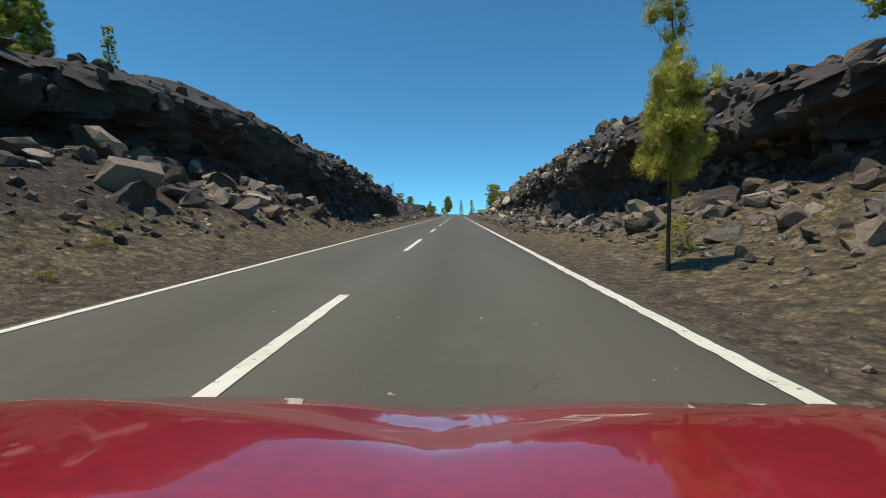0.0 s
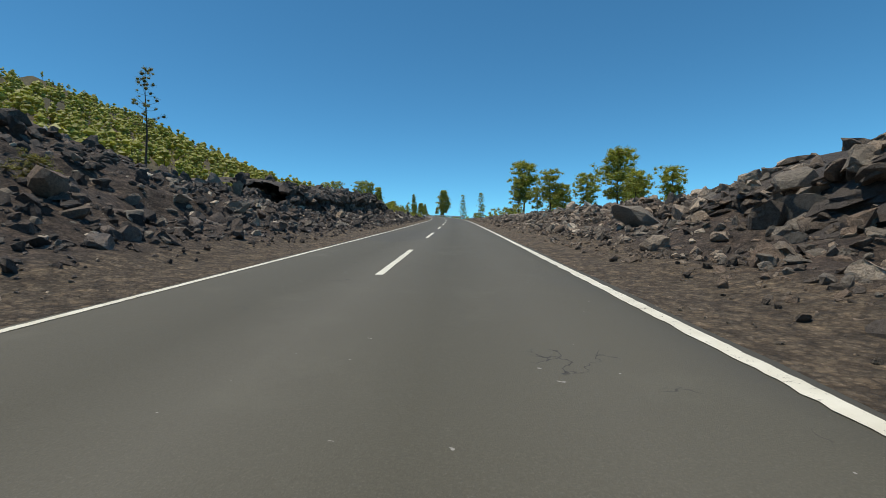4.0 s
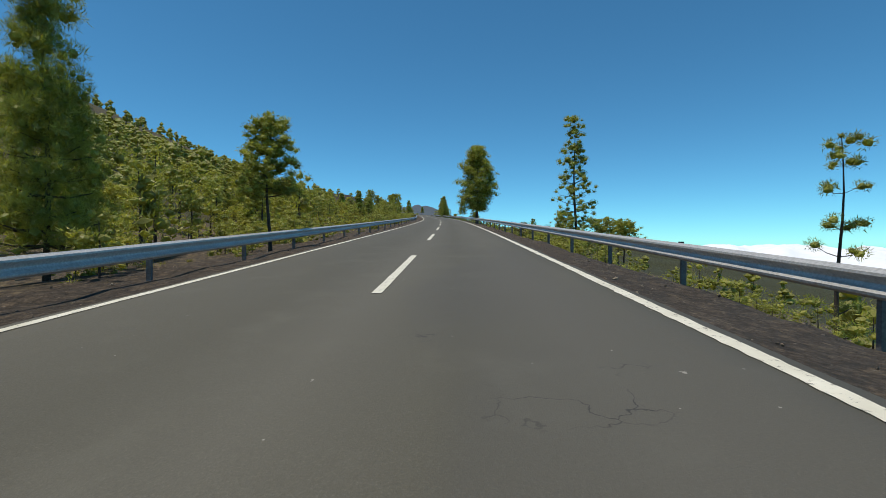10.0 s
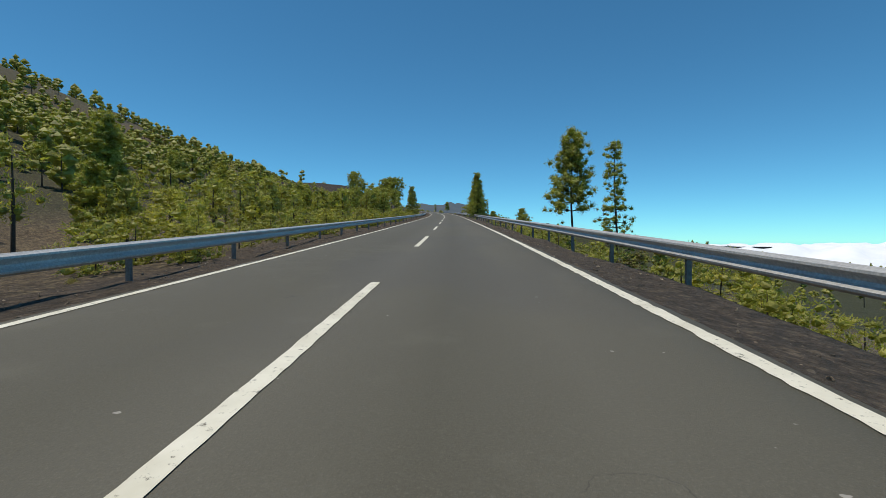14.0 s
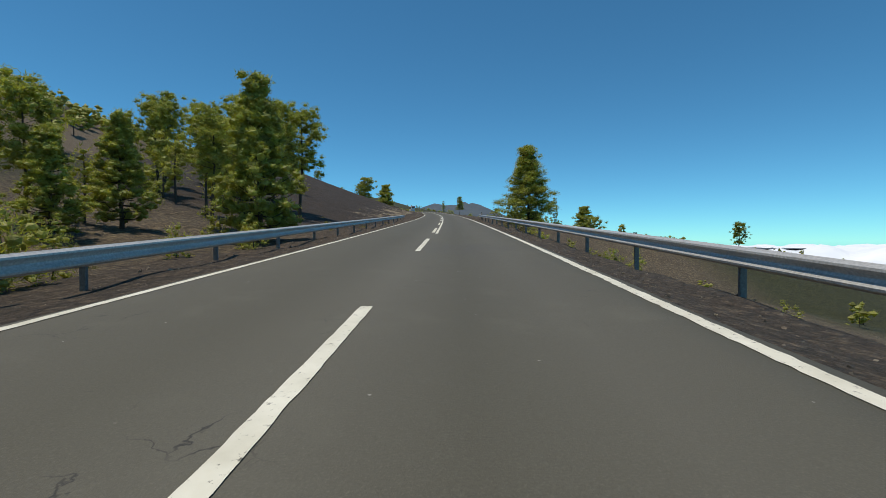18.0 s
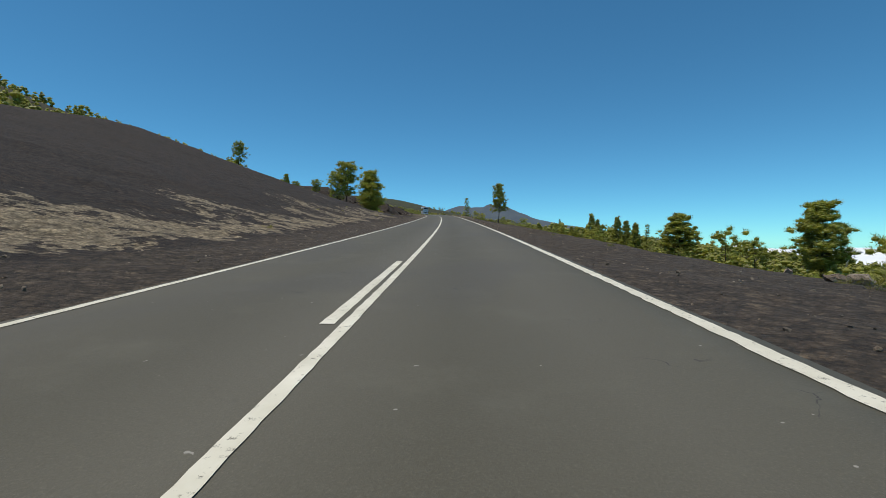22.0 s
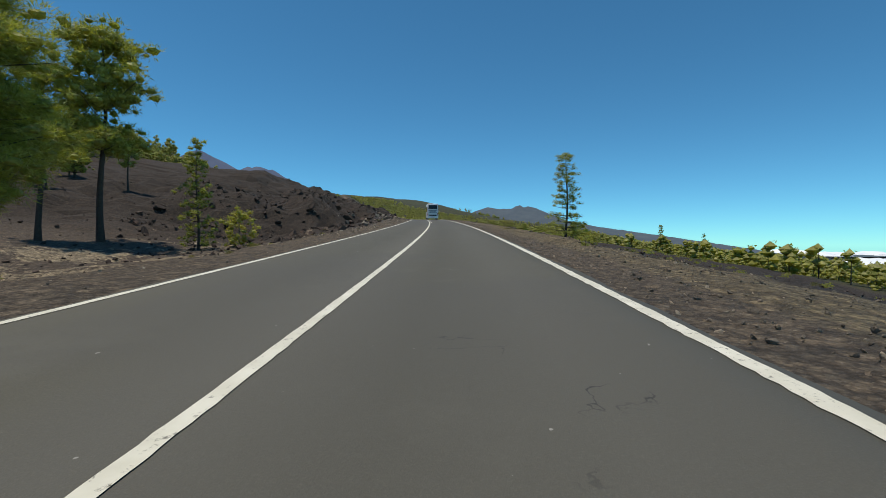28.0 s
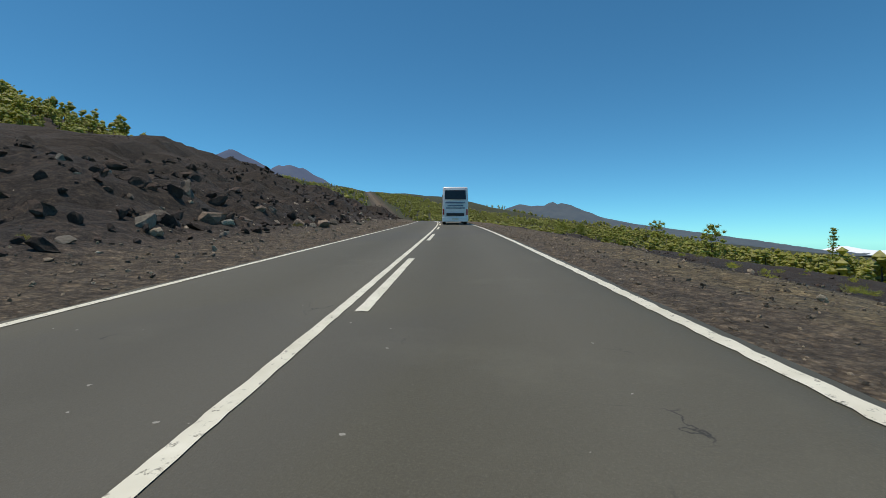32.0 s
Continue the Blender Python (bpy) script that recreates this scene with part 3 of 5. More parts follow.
def stripe(name, s0, s1, u0, u1, label, z=.007, ragged=.006, seed=0):
    n = max(4, int((s1 - s0) / .11)) if s1 - s0 < 900 else int((s1 - s0) / .5)
    S, U = np.meshgrid(np.linspace(s0, s1, n), np.array([u0, u1]), indexing="ij")
    U = U + ragged * (1.4 * vnoise(S / .12, U * 9, 80 + seed) + .6 * vnoise(S / .9, U * 9, 81 + seed))
    X, Y = plan(S, to_lanes(S, U))
    ob = grid_mesh(name, X, Y, road_z(S) + z, M_PAINT)
    return tagged(ob, label, "road marking", kind="structure")


stripe("edge_line_left", -70, 720, LEFT - .06, LEFT + .06, "white painted edge line, slightly worn")
stripe("edge_line_right", -70, 720, RIGHT - .075, RIGHT + .08, "white painted edge line with ragged outer edge", ragged=.012, seed=4)
stripe("edge_line_far", 720, 890, LEFT - .07, LEFT + .07, "white painted edge line, slightly worn")
stripe("edge_line_far", 720, 890, RIGHT - .08, RIGHT + .08, "white painted edge line, slightly worn")
DASH = 5.6
for k in range(-4, 34):
    stripe("lane_dash", 5.8 - DASH + 12.5 * k, 5.8 + 12.5 * k, -.07, .07, "white painted lane dash on asphalt", seed=k)
stripe("lane_dash", 425.2, 430.6, -.07, .07, "white painted lane dash on asphalt", seed=77)
for k in range(6):
    stripe("lane_dash", 435.4 + 12.5 * k, 440.9 + 12.5 * k, -.07, .07, "white painted lane dash beside the solid line", seed=k)
stripe("centre_line", 434.4, 720, .14, .255, "solid white centre line, worn paint", seed=9)
stripe("centre_line_far", 720, 890, .13, .27, "solid white centre line, worn paint", seed=9)
for k in range(14):
    stripe("lane_dash", 650.4 + 12.5 * k, 656 + 12.5 * k, .37, .51, "white painted lane dash beside the solid line", seed=k + 20)


# ---- distance: volcano peaks, far ridges, sea of clouds ----
def far_mountain(name, label, bearing, dist, base_z, peaks, half, depth, mat, rough, seed):
    """A range seen at a bearing (degrees left of north): peaks are (across, height, width) in metres."""
    a = radians(bearing)
    o = np.array([-130 - math.sin(a) * dist, 560 + math.cos(a) * dist])
    across, away = np.array([math.cos(a), math.sin(a)]), np.array([-math.sin(a), math.cos(a)])
    p, q = np.meshgrid(np.linspace(-half, half, 150), np.linspace(-depth, depth, 50), indexing="ij")
    Z = np.zeros_like(p)
    for c, h, w in peaks:
        r = np.sqrt(((p - c) / w) ** 2 + (q / depth) ** 2)
        Z = np.maximum(Z, h * (1 - np.clip(r, 0, 1)) ** .95)
    edge = np.clip((1 - np.abs(q) / depth) * 3, 0, 1) * np.clip((1 - np.abs(p) / half) * 4, 0, 1)
    Z = (Z + rough * fbm(p / (rough * 9), q / (rough * 9), seed, 5)) * edge + base_z - 60
    ob = grid_mesh(name, o[0] + p * across[0] + q * away[0], o[1] + p * across[1] + q * away[1], Z, mat)
    return tagged(ob, label, "mountain", kind="structure")


far_mountain("volcano", "distant bare volcano with twin summits, blue-grey haze painted in its colour", 38.6, 3300, 40,
             [(-330, 672, 1250), (30, 600, 1150), (-40, 590, 700), (110, 582, 800)], 1900, 800, M_MOUNT_HAZE, 9, 300)
far_mountain("far_ridge", "distant flat-topped ridge, blue-grey haze painted in its colour", 7.6, 3600, 40,
             [(-60, 345, 1500), (-190, 362, 900), (40, 372, 600), (120, 362, 800), (600, 200, 1200), (-900, 320, 1300)], 2300, 900, M_RIDGE_HAZE, 4, 310)

c_a, c_r = np.meshgrid(np.radians(np.linspace(2, 85, 130)), np.linspace(1700, 4450, 60), indexing="ij")
c_x, c_y = plan(np.array(450.0), np.array(0.0))
c_h = float(heading(450.0))
# cloud sheet lifted to just under the road's height, to fit the camera's view
cz = float(road_z(450.0)) - 50 + 28 * fbm(c_a * 26, c_r / 260, 401, 4) + 10 * vnoise(c_a * 9, c_r / 900, 405) - 230 * np.clip((3300 - c_r) / 1500, 0, 1)
M_CLOUD, _n2, _b2 = material("cloud", 1.0)
_b2.inputs["Base Color"].default_value = (.85, .87, .9, 1)
_n2.links.new(_ramp(_n2, _noise(_n2, .004, 4), [(.3, (.78, .82, .88)), (.7, (.93, .94, .95))]), _b2.inputs["Base Color"])
cloud = grid_mesh("sea_of_clouds", c_x + c_r * np.sin(c_a - c_h), c_y + c_r * np.cos(c_a - c_h), cz, M_CLOUD)
tagged(cloud, "white sea of clouds beyond the slope, its height set to fit the view", "clouds", kind="structure")

# ---- rocks ----
RNG = np.random.default_rng(5)


def rock_shape(seed, flat=.75, sub=1):
    """A broken, faceted stone about one metre across, resting on z = 0."""
    rng = np.random.default_rng(seed)
    bm = bmesh.new()
    bmesh.ops.create_icosphere(bm, subdivisions=sub + 1, radius=.5)
    V = np.array([v.co for v in bm.verts])
    for _ in range(9):
        n = rng.normal(size=3)
        n /= np.linalg.norm(n)
        cut = rng.uniform(.15, .36)
        over = V @ n - cut
        V = V - np.outer(np.clip(over, 0, None), n)
    V = V * np.array([rng.uniform(1.0, 1.6), rng.uniform(.85, 1.25), flat * rng.uniform(.9, 1.4)])
    V += (.028 if sub < 3 else .008) * rng.normal(size=V.shape)
    V[:, 2] -= V[:, 2].min() + .12
    F = np.array([[v.index for v in f.verts] for f in bm.faces])
    bm.free()
    return V, F


SHAPES = [rock_shape(100 + i, .95) for i in range(9)]
SMALL = [rock_shape(140 + i, .8, 1) for i in range(9)]
TINY = [rock_shape(160 + i, .8, 0) for i in range(9)]
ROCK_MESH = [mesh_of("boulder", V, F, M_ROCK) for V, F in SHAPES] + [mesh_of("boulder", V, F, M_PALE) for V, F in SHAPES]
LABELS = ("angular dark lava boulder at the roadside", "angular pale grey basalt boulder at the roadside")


def lowest(S, U):
    """The lowest ground round a place, so that a stone sits in it."""
    return np.min([ground_z(S + a, U + e) for a, e in ((0, 0), (.12, .1), (-.12, -.1))], axis=0)


def boulder(s, u, size, pale=False, sink=.04):
    i = int(RNG.integers(9)) + (9 if pale else 0)
    ob = new("lava_boulder", ROCK_MESH[i])
    x, y = plan(s, u)
    ob.matrix_world = (Matrix.Translation((float(x), float(y), float(lowest(np.array(s), np.array(u))) - sink * size))
                       @ Euler((RNG.uniform(-.35, .35), RNG.uniform(-.35, .35), RNG.uniform(0, 6.28))).to_matrix().to_4x4()
                       @ Matrix.Diagonal((size * RNG.uniform(.85, 1.2), size, size * RNG.uniform(.8, 1.2), 1)))
    return tagged(ob, LABELS[pale], "boulder", "boulders along the road")


def boulder_field(s0, s1, u0, u1, n, lo, hi, pale=.3):
    for _ in range(n):
        boulder(RNG.uniform(s0, s1), RNG.uniform(u0, u1), lo * (hi / lo) ** RNG.beta(1.1, 1.8), RNG.random() < pale)


# fallen blocks below the left wall of the cutting, then the right one, then single stones further on
boulder_field(9, 25, -10.2, -5.4, 66, .6, 1.6, .4)
boulder_field(24, 48, -7.2, -5.0, 10, .3, .8, .45)
boulder_field(6, 20, 6.6, 10.5, 40, .45, 1.4, .65)
boulder_field(20, 42, 6.0, 8.4, 24, .45, 1.2, .75)
boulder_field(60, 112, -9.5, -5.2, 18, .5, 1.4, .2)
boulder_field(62, 112, 5.8, 9.5, 16, .6, 1.6, .35)
boulder_field(120, 178, -9.0, -5.4, 16, .3, .75, .3)
boulder_field(126, 176, 6.2, 10.5, 40, .35, .85, .55)
boulder_field(172, 205, 7.0, 10, 12, .3, .8, .1)
boulder_field(490, 512, 9.5, 13, 10, .25, .55, .1)
boulder_field(640, 720, -13, -6.5, 14, .4, 1.1, .12)
boulder_field(660, 690, -9.5, -5.8, 18, .4, 1.1, .4)
boulder_field(636, 662, -10, -6, 10, .3, .9, .3)
boulder_field(492, 512, 9.5, 15, 12, .4, .9, .1)
boulder_field(27, 45, 7.7, 9.3, 26, .3, .8, .7)
boulder_field(12, 27, -9.6, -5.4, 36, .45, 1.3, .3)
boulder_field(9, 23, 7, 11, 22, .4, 1.0, .6)
boulder_field(640, 720, 9, 14, 10, .3, .6, .25)


M_CLIFF = make_rock("cliff_lava", (.042, .036, .033), (.17, .147, .13))


def cliff(name, label, s0, s1, side, prof, rough, seed):
    """A lava wall with an overhanging crust. prof: (chainage, then distance outside the line and height of its rungs)."""
    n, m = int((s1 - s0) / .33), 34
    sv = np.linspace(s0, s1, n)
    keys = [p[0] for p in prof]
    rung = np.linspace(0, 1, m)
    D, H = np.zeros((n, m)), np.zeros((n, m))
    at = np.linspace(0, 1, len(prof[0][1]))
    for j, v in enumerate(rung):
        D[:, j] = np.interp(sv, keys, [np.interp(v, at, [q[0] for q in p[1]]) for p in prof])
        H[:, j] = np.interp(sv, keys, [np.interp(v, at, [q[1] for q in p[1]]) for p in prof])
    S, R = np.meshgrid(sv, rung, indexing="ij")
    lv, gap = cells(S / 1.7 + .5 * vnoise(S, R * 6, seed), R * 5.5, seed + 3)
    lv2, gap2 = cells(S / .75, R * 12, seed + 5)
    push = rough * ((lv - .5) * 1.5 * np.clip(gap * 6, 0, 1) + (lv2 - .5) * .7 * np.clip(gap2 * 6, .1, 1) + .7 * fbm(S / 4, R * 2.5, seed + 7, 3))
    D = D + push * np.clip(R * 6, .2, 1)
    H = H + .5 * push * np.clip(R * 4, 0, 1) + .35 * fbm(S / 3, R, seed + 11, 3) * R
    U = np.where(side < 0, LEFT - D, RIGHT + D)
    X, Y = plan(S, U)
    ob = grid_mesh(name, X, Y, road_z(S) + H, M_CLIFF)
    ob.data.polygons.foreach_set("use_smooth", np.zeros(len(ob.data.polygons), bool))
    tagged(ob, label, "cliff", kind="structure")
    return S, U, road_z(S) + H


WALL_LEFT = cliff("cliff_left", "dark lava wall of the cutting with overhanging crust", -16, 79, -1,
      [(-16, [(7.5, 1.6), (8.8, 2.8), (9.2, 3.4), (7.6, 4.0), (7.4, 4.6), (8.6, 5.2), (13, 5.6)]),
       (12, [(7.5, 1.6), (8.8, 2.8), (9.2, 3.5), (7.6, 4.3), (7.4, 5.1), (8.6, 5.8), (13, 6.2)]),
       (23, [(7.0, 1.5), (8.6, 3.2), (8.8, 4.2), (7.2, 5.0), (7.0, 6.2), (8.2, 7.2), (13, 7.8)]),
       (30, [(4.3, .15), (5.5, 1.5), (5.9, 2.9), (5.2, 4.1), (5.4, 5.2), (7.4, 6.6), (13, 7.4)]),
       (56, [(4.0, .3), (5.0, 1.2), (5.3, 2.3), (4.7, 3.3), (5.2, 4.4), (7.2, 5.5), (13, 6.6)]),
       (64, [(4.0, .3), (5.0, 1.2), (5.2, 2.2), (4.8, 3.1), (5.4, 4.1), (7.4, 5.1), (13, 6.0)]),
       (72, [(4.4, .4), (5.2, 1.1), (5.5, 1.9), (5.4, 2.6), (6.2, 3.4), (8.2, 4.3), (13, 5.0)]),
       (79, [(6, 1.4), (7.0, 2.0), (8.0, 2.6), (9.0, 3.2), (10.0, 3.8), (11.0, 4.2), (13, 4.6)])], .55, 700)
SCARP_LEFT = cliff("scarp_left", "low black lava scarp along the bank with a shaded face", 122, 170, -1,
      [(122, [(5.5, .6), (6.2, 1.3), (6.6, 1.9), (6.3, 2.3), (6.7, 2.7), (8, 3.0), (12, 3.2)]),
       (150, [(5.3, .6), (6.2, 1.5), (6.6, 2.1), (6.1, 2.6), (6.5, 3.1), (8, 3.4), (12, 3.5)]),
       (160, [(5.6, .6), (6.4, 1.3), (6.8, 1.8), (6.5, 2.2), (6.9, 2.6), (8.4, 2.9), (12, 3.0)]),
       (170, [(6.2, .6), (7.0, 1.0), (7.4, 1.3), (7.6, 1.5), (8.0, 1.7), (9.2, 1.9), (12, 2.0)])], .5, 770)
WALL_RIGHT = cliff("cliff_right", "dark lava wall of the cutting with overhanging crust", -16, 112, 1,
      [(-16, [(7.5, 1.6), (8.8, 2.6), (9.2, 3.2), (7.6, 3.7), (7.4, 4.3), (8.6, 4.9), (13, 5.2)]),
       (10, [(7.6, 2.0), (8.8, 2.6), (9.0, 3.2), (7.4, 3.7), (7.2, 4.3), (8.2, 4.9), (13, 5.2)]),
       (22, [(6.4, .7), (8.0, 2.0), (8.2, 3.2), (6.6, 4.2), (6.4, 5.2), (7.8, 6.2), (13, 6.8)]),
       (31, [(6.3, .1), (7.2, 1.3), (7.2, 3.0), (5.9, 4.2), (6.0, 5.3), (7.6, 6.4), (13, 7.0)]),
       (38, [(5.8, .15), (6.9, 1.5), (6.9, 3.1), (5.8, 4.2), (6.0, 5.2), (7.6, 6.2), (13, 6.8)]),
       (44, [(5.0, .5), (5.9, 1.6), (6.1, 2.7), (5.6, 3.8), (6.0, 4.9), (7.6, 6.0), (13, 6.8)]),
       (52, [(5.0, .4), (5.9, 1.5), (6.2, 2.6), (5.4, 3.5), (5.8, 4.7), (7.4, 6.0), (13, 7.0)]),
       (66, [(4.9, .4), (5.8, 1.5), (6.1, 2.6), (5.4, 3.5), (6.0, 4.7), (7.6, 6.0), (13, 7.2)]),
       (82, [(4.8, .5), (5.5, 1.4), (5.8, 2.2), (5.4, 2.9), (6.0, 3.8), (7.6, 4.6), (13, 5.2)]),
       (100, [(4.6, .4), (5.2, 1.0), (5.5, 1.7), (5.4, 2.2), (6.4, 2.8), (8.0, 3.2), (13, 3.7)]),
       (112, [(4.0, .1), (4.7, .5), (5.2, .8), (6.0, 1.1), (7.0, 1.4), (9.0, 1.7), (13, 1.8)])], .6, 740)


M_TAN = make_rock("tan_basalt", (.4, .35, .25), (.6, .53, .39))
TAN = [mesh_of("outcrop", V, F, M_TAN) for V, F in (rock_shape(180, .55, 3), rock_shape(181, .5, 3), rock_shape(182, .6, 3))]


def outcrop(i, s, u, z, size, tilt, turn, label):
    """A big pale block that sticks out of the cutting wall."""
    ob = new("rock_outcrop", TAN[i])
    x, y = plan(s, u)
    ob.matrix_world = Matrix.Translation((float(x), float(y), float(road_z(s)) + z)) @ Euler((radians(tilt), 0, radians(turn))).to_matrix().to_4x4() @ Matrix.Diagonal((*size, 1))
    return tagged(ob, label, "rock", "outcrops of the cutting")


outcrop(0, 57.9, 9.7, 2.9, (2.9, 3.4, 4.6), 18, -38, "large smooth tan rock outcrop in the cutting wall")
outcrop(1, 56.0, 9.5, 2.7, (2.2, 2.6, 3.6), 14, -62, "smooth tan rock ledge in the cutting wall")
outcrop(2, 59.6, 9.4, 3.0, (2.1, 2.8, 3.4), 20, -25, "smooth tan rock ledge in the cutting wall")
outcrop(1, 63.5, 8.5, 2.8, (1.6, 2.2, 1.6), 45, -60, "tan cracked rock face in the cutting wall")
outcrop(0, 79.5, 8.7, 2.7, (1.8, 2.8, 2.2), 55, -35, "tan cracked rock face in the cutting wall")
outcrop(2, 83, 8.6, 2.4, (1.6, 2.2, 1.8), 48, -50, "pale cracked rock face in the cutting wall")
outcrop(0, 90.5, 8.5, 1.7, (1.4, 2.2, 1.8), 40, -30, "pale cracked rock face in the cutting wall")


def rubble(name, label, spots, mat, heights=None):
    """Loose stones too many to count, as one mesh. spots: s, u, size."""
    VV, FF, base = [], [], 0
    S, U = np.array([p[0] for p in spots]), np.array([p[1] for p in spots])
    X, Y = plan(S, U)
    Z = lowest(S, U) if heights is None else heights
    for k, (s, u, size) in enumerate(spots):
        V, F = (TINY if size < .3 else SMALL)[k % 9]
        tilt = RNG.uniform(-.7, .7, 2)
        M = np.array(Euler((tilt[0], tilt[1], RNG.uniform(0, 6.28))).to_matrix())
        W = (V * size * RNG.uniform(.75, 1.3, 3)) @ M.T
        VV.append(W + np.array([X[k], Y[k], Z[k]]))
        FF.append(F + base)
        base += len(V)
    ob = new(name, mesh_of(name, np.concatenate(VV), np.concatenate(FF), mat))
    return tagged(ob, label, "stones", kind="stuff")


def scatter(n, s0, s1, d0, d1, side, lo, hi):
    s = RNG.uniform(s0, s1, n)
    d = d0 + (d1 - d0) * RNG.beta(1.0, 1.6, n)
    u = np.where(side < 0, left_line(s) - d, right_line(s) + d)
    return list(zip(s, u, lo * (hi / lo) ** RNG.beta(1, 2.2, n)))


def spread(n, s0, s1, d0, d1, side, lo, hi, skew=1.6):
    """Evenly strewn blocks, most of them of middling size."""
    s, d = RNG.uniform(s0, s1, n), RNG.uniform(d0, d1, n)
    u = np.where(side < 0, left_line(s) - d, right_line(s) + d)
    return list(zip(s, u, lo * (hi / lo) ** RNG.beta(1.2, skew, n)))


rubble("lava_blocks", "broken brown-grey lava blocks covering the cutting wall",
       spread(1300, 48, 122, 5.0, 12, 1, .28, 1.0, 2.0) + spread(600, -10, 122, 9, 17, 1, .35, 1.2)
       + spread(1500, 122, 180, 3.4, 9.5, 1, .2, .75, 2.0) + spread(400, 126, 178, 2.4, 5, 1, .18, .7), M_ROCK)
rubble("dark_lava_blocks", "broken blackish lava blocks covering the bank",
       spread(3600, 76, 182, 3.0, 12, -1, .2, .8, 2.2) + spread(1100, -10, 182, 10, 18, -1, .35, 1.2)
       + spread(520, 84, 180, 2.0, 4.6, -1, .2, .7) + spread(1600, 118, 174, 6.5, 14, -1, .16, .6, 2) + spread(420, 178, 210, 2.6, 16, -1, .25, 1.1), M_DARK)
rubble("black_lava_blocks", "blocks of a young black lava flow", spread(600, 642, 780, 4, 30, -1, .35, 1.4) + spread(60, 640, 780, 7, 30, 1, .3, .7) + spread(5000, 646, 770, 3, 30, -1, .12, .8, 2.4) + spread(7000, 596, 760, 5, 24, 1, .06, .3, 2.6)
       + scatter(3500, 640, 800, 3, 50, -1, .1, .7) + scatter(2600, 592, 800, 5, 24, 1, .07, .3) + scatter(600, 596, 645, 6, 30, -1, .12, .8), M_LAVA)
rubble("lava_rubble", "broken lava stones strewn over the cutting wall",
       scatter(5500, -10, 124, 2.2, 14, 1, .1, .5) + scatter(3500, 112, 205, 3, 12, 1, .1, .7) + spread(8000, 20, 200, 1.2, 5, 1, .07, .42, 2.6), M_ROCK)
rubble("dark_lava_rubble", "broken blackish lava stones strewn over the bank",
       scatter(7500, -10, 182, 2.0, 16, -1, .1, .5) + spread(2600, 176, 214, 1.6, 14, -1, .07, .4, 2.4) + spread(6000, 20, 182, 1.2, 4.5, -1, .07, .4, 2.6), M_DARK)
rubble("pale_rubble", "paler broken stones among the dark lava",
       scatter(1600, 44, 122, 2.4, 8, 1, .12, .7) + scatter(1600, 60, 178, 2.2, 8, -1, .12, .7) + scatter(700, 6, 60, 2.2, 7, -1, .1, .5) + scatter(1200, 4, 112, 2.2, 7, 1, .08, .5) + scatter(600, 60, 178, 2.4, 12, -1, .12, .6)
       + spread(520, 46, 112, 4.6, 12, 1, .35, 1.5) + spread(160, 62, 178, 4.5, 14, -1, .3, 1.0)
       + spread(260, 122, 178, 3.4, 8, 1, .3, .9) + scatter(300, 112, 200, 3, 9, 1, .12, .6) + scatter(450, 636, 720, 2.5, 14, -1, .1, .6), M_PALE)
for _side, _surf, _n in ((-1, WALL_LEFT, 3600), (1, WALL_RIGHT, 4600), (-1, SCARP_LEFT, 2400)):
    _i, _j = RNG.integers(0, _surf[0].shape[0], _n), RNG.integers(2, 33, _n)
    _k = ~((_side > 0) & (np.abs(_surf[0][_i, _j] - 58.5) < 1.2) & (_j > 14))
    _k &= ~((_surf[0][_i, _j] < (29 if _side < 0 else 14)) & (_j > 9) & (_j < 30) & (RNG.random(_n) < .7))
    _i, _j, _n = _i[_k], _j[_k], int(_k.sum())
    # Right wall-top blocks take the paler stone: sunlight put into their colour.
    _lit_top = (_side > 0) & (_j > 15) & (_surf[0][_i, _j] > 22) & (RNG.random(_n) < .75)
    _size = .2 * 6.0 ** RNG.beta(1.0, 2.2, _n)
    # Left blocks get the dark cliff stone: the wall's shade put into colour.
    for _pick, _mat, _text in ((~_lit_top, M_CLIFF if _side < 0 else M_ROCK, "jointed lava blocks standing out of the cutting wall"), (_lit_top, M_PALE, "basalt blocks along the cutting wall's top, sunlight put into their paler colour")):
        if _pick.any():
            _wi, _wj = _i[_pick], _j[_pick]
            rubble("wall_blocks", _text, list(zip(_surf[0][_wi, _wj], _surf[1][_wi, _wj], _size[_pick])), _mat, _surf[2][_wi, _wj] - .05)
rubble("roadside_gravel", "grey-brown gravel and small stones on the verge",
       scatter(12000, -5, 590, .3, 5, 1, .025, .12) + scatter(9000, -5, 690, .4, 4.5, -1, .025, .12)
       + scatter(500, 0, 60, 1.6, 7, 1, .06, .3) + scatter(9000, 575, 700, .3, 5.5, 1, .03, .13) + scatter(90, 600, 700, 2.5, 7, 1, .12, .3)
       + scatter(2500, 620, 720, .5, 5, -1, .04, .22), M_GRAVEL)


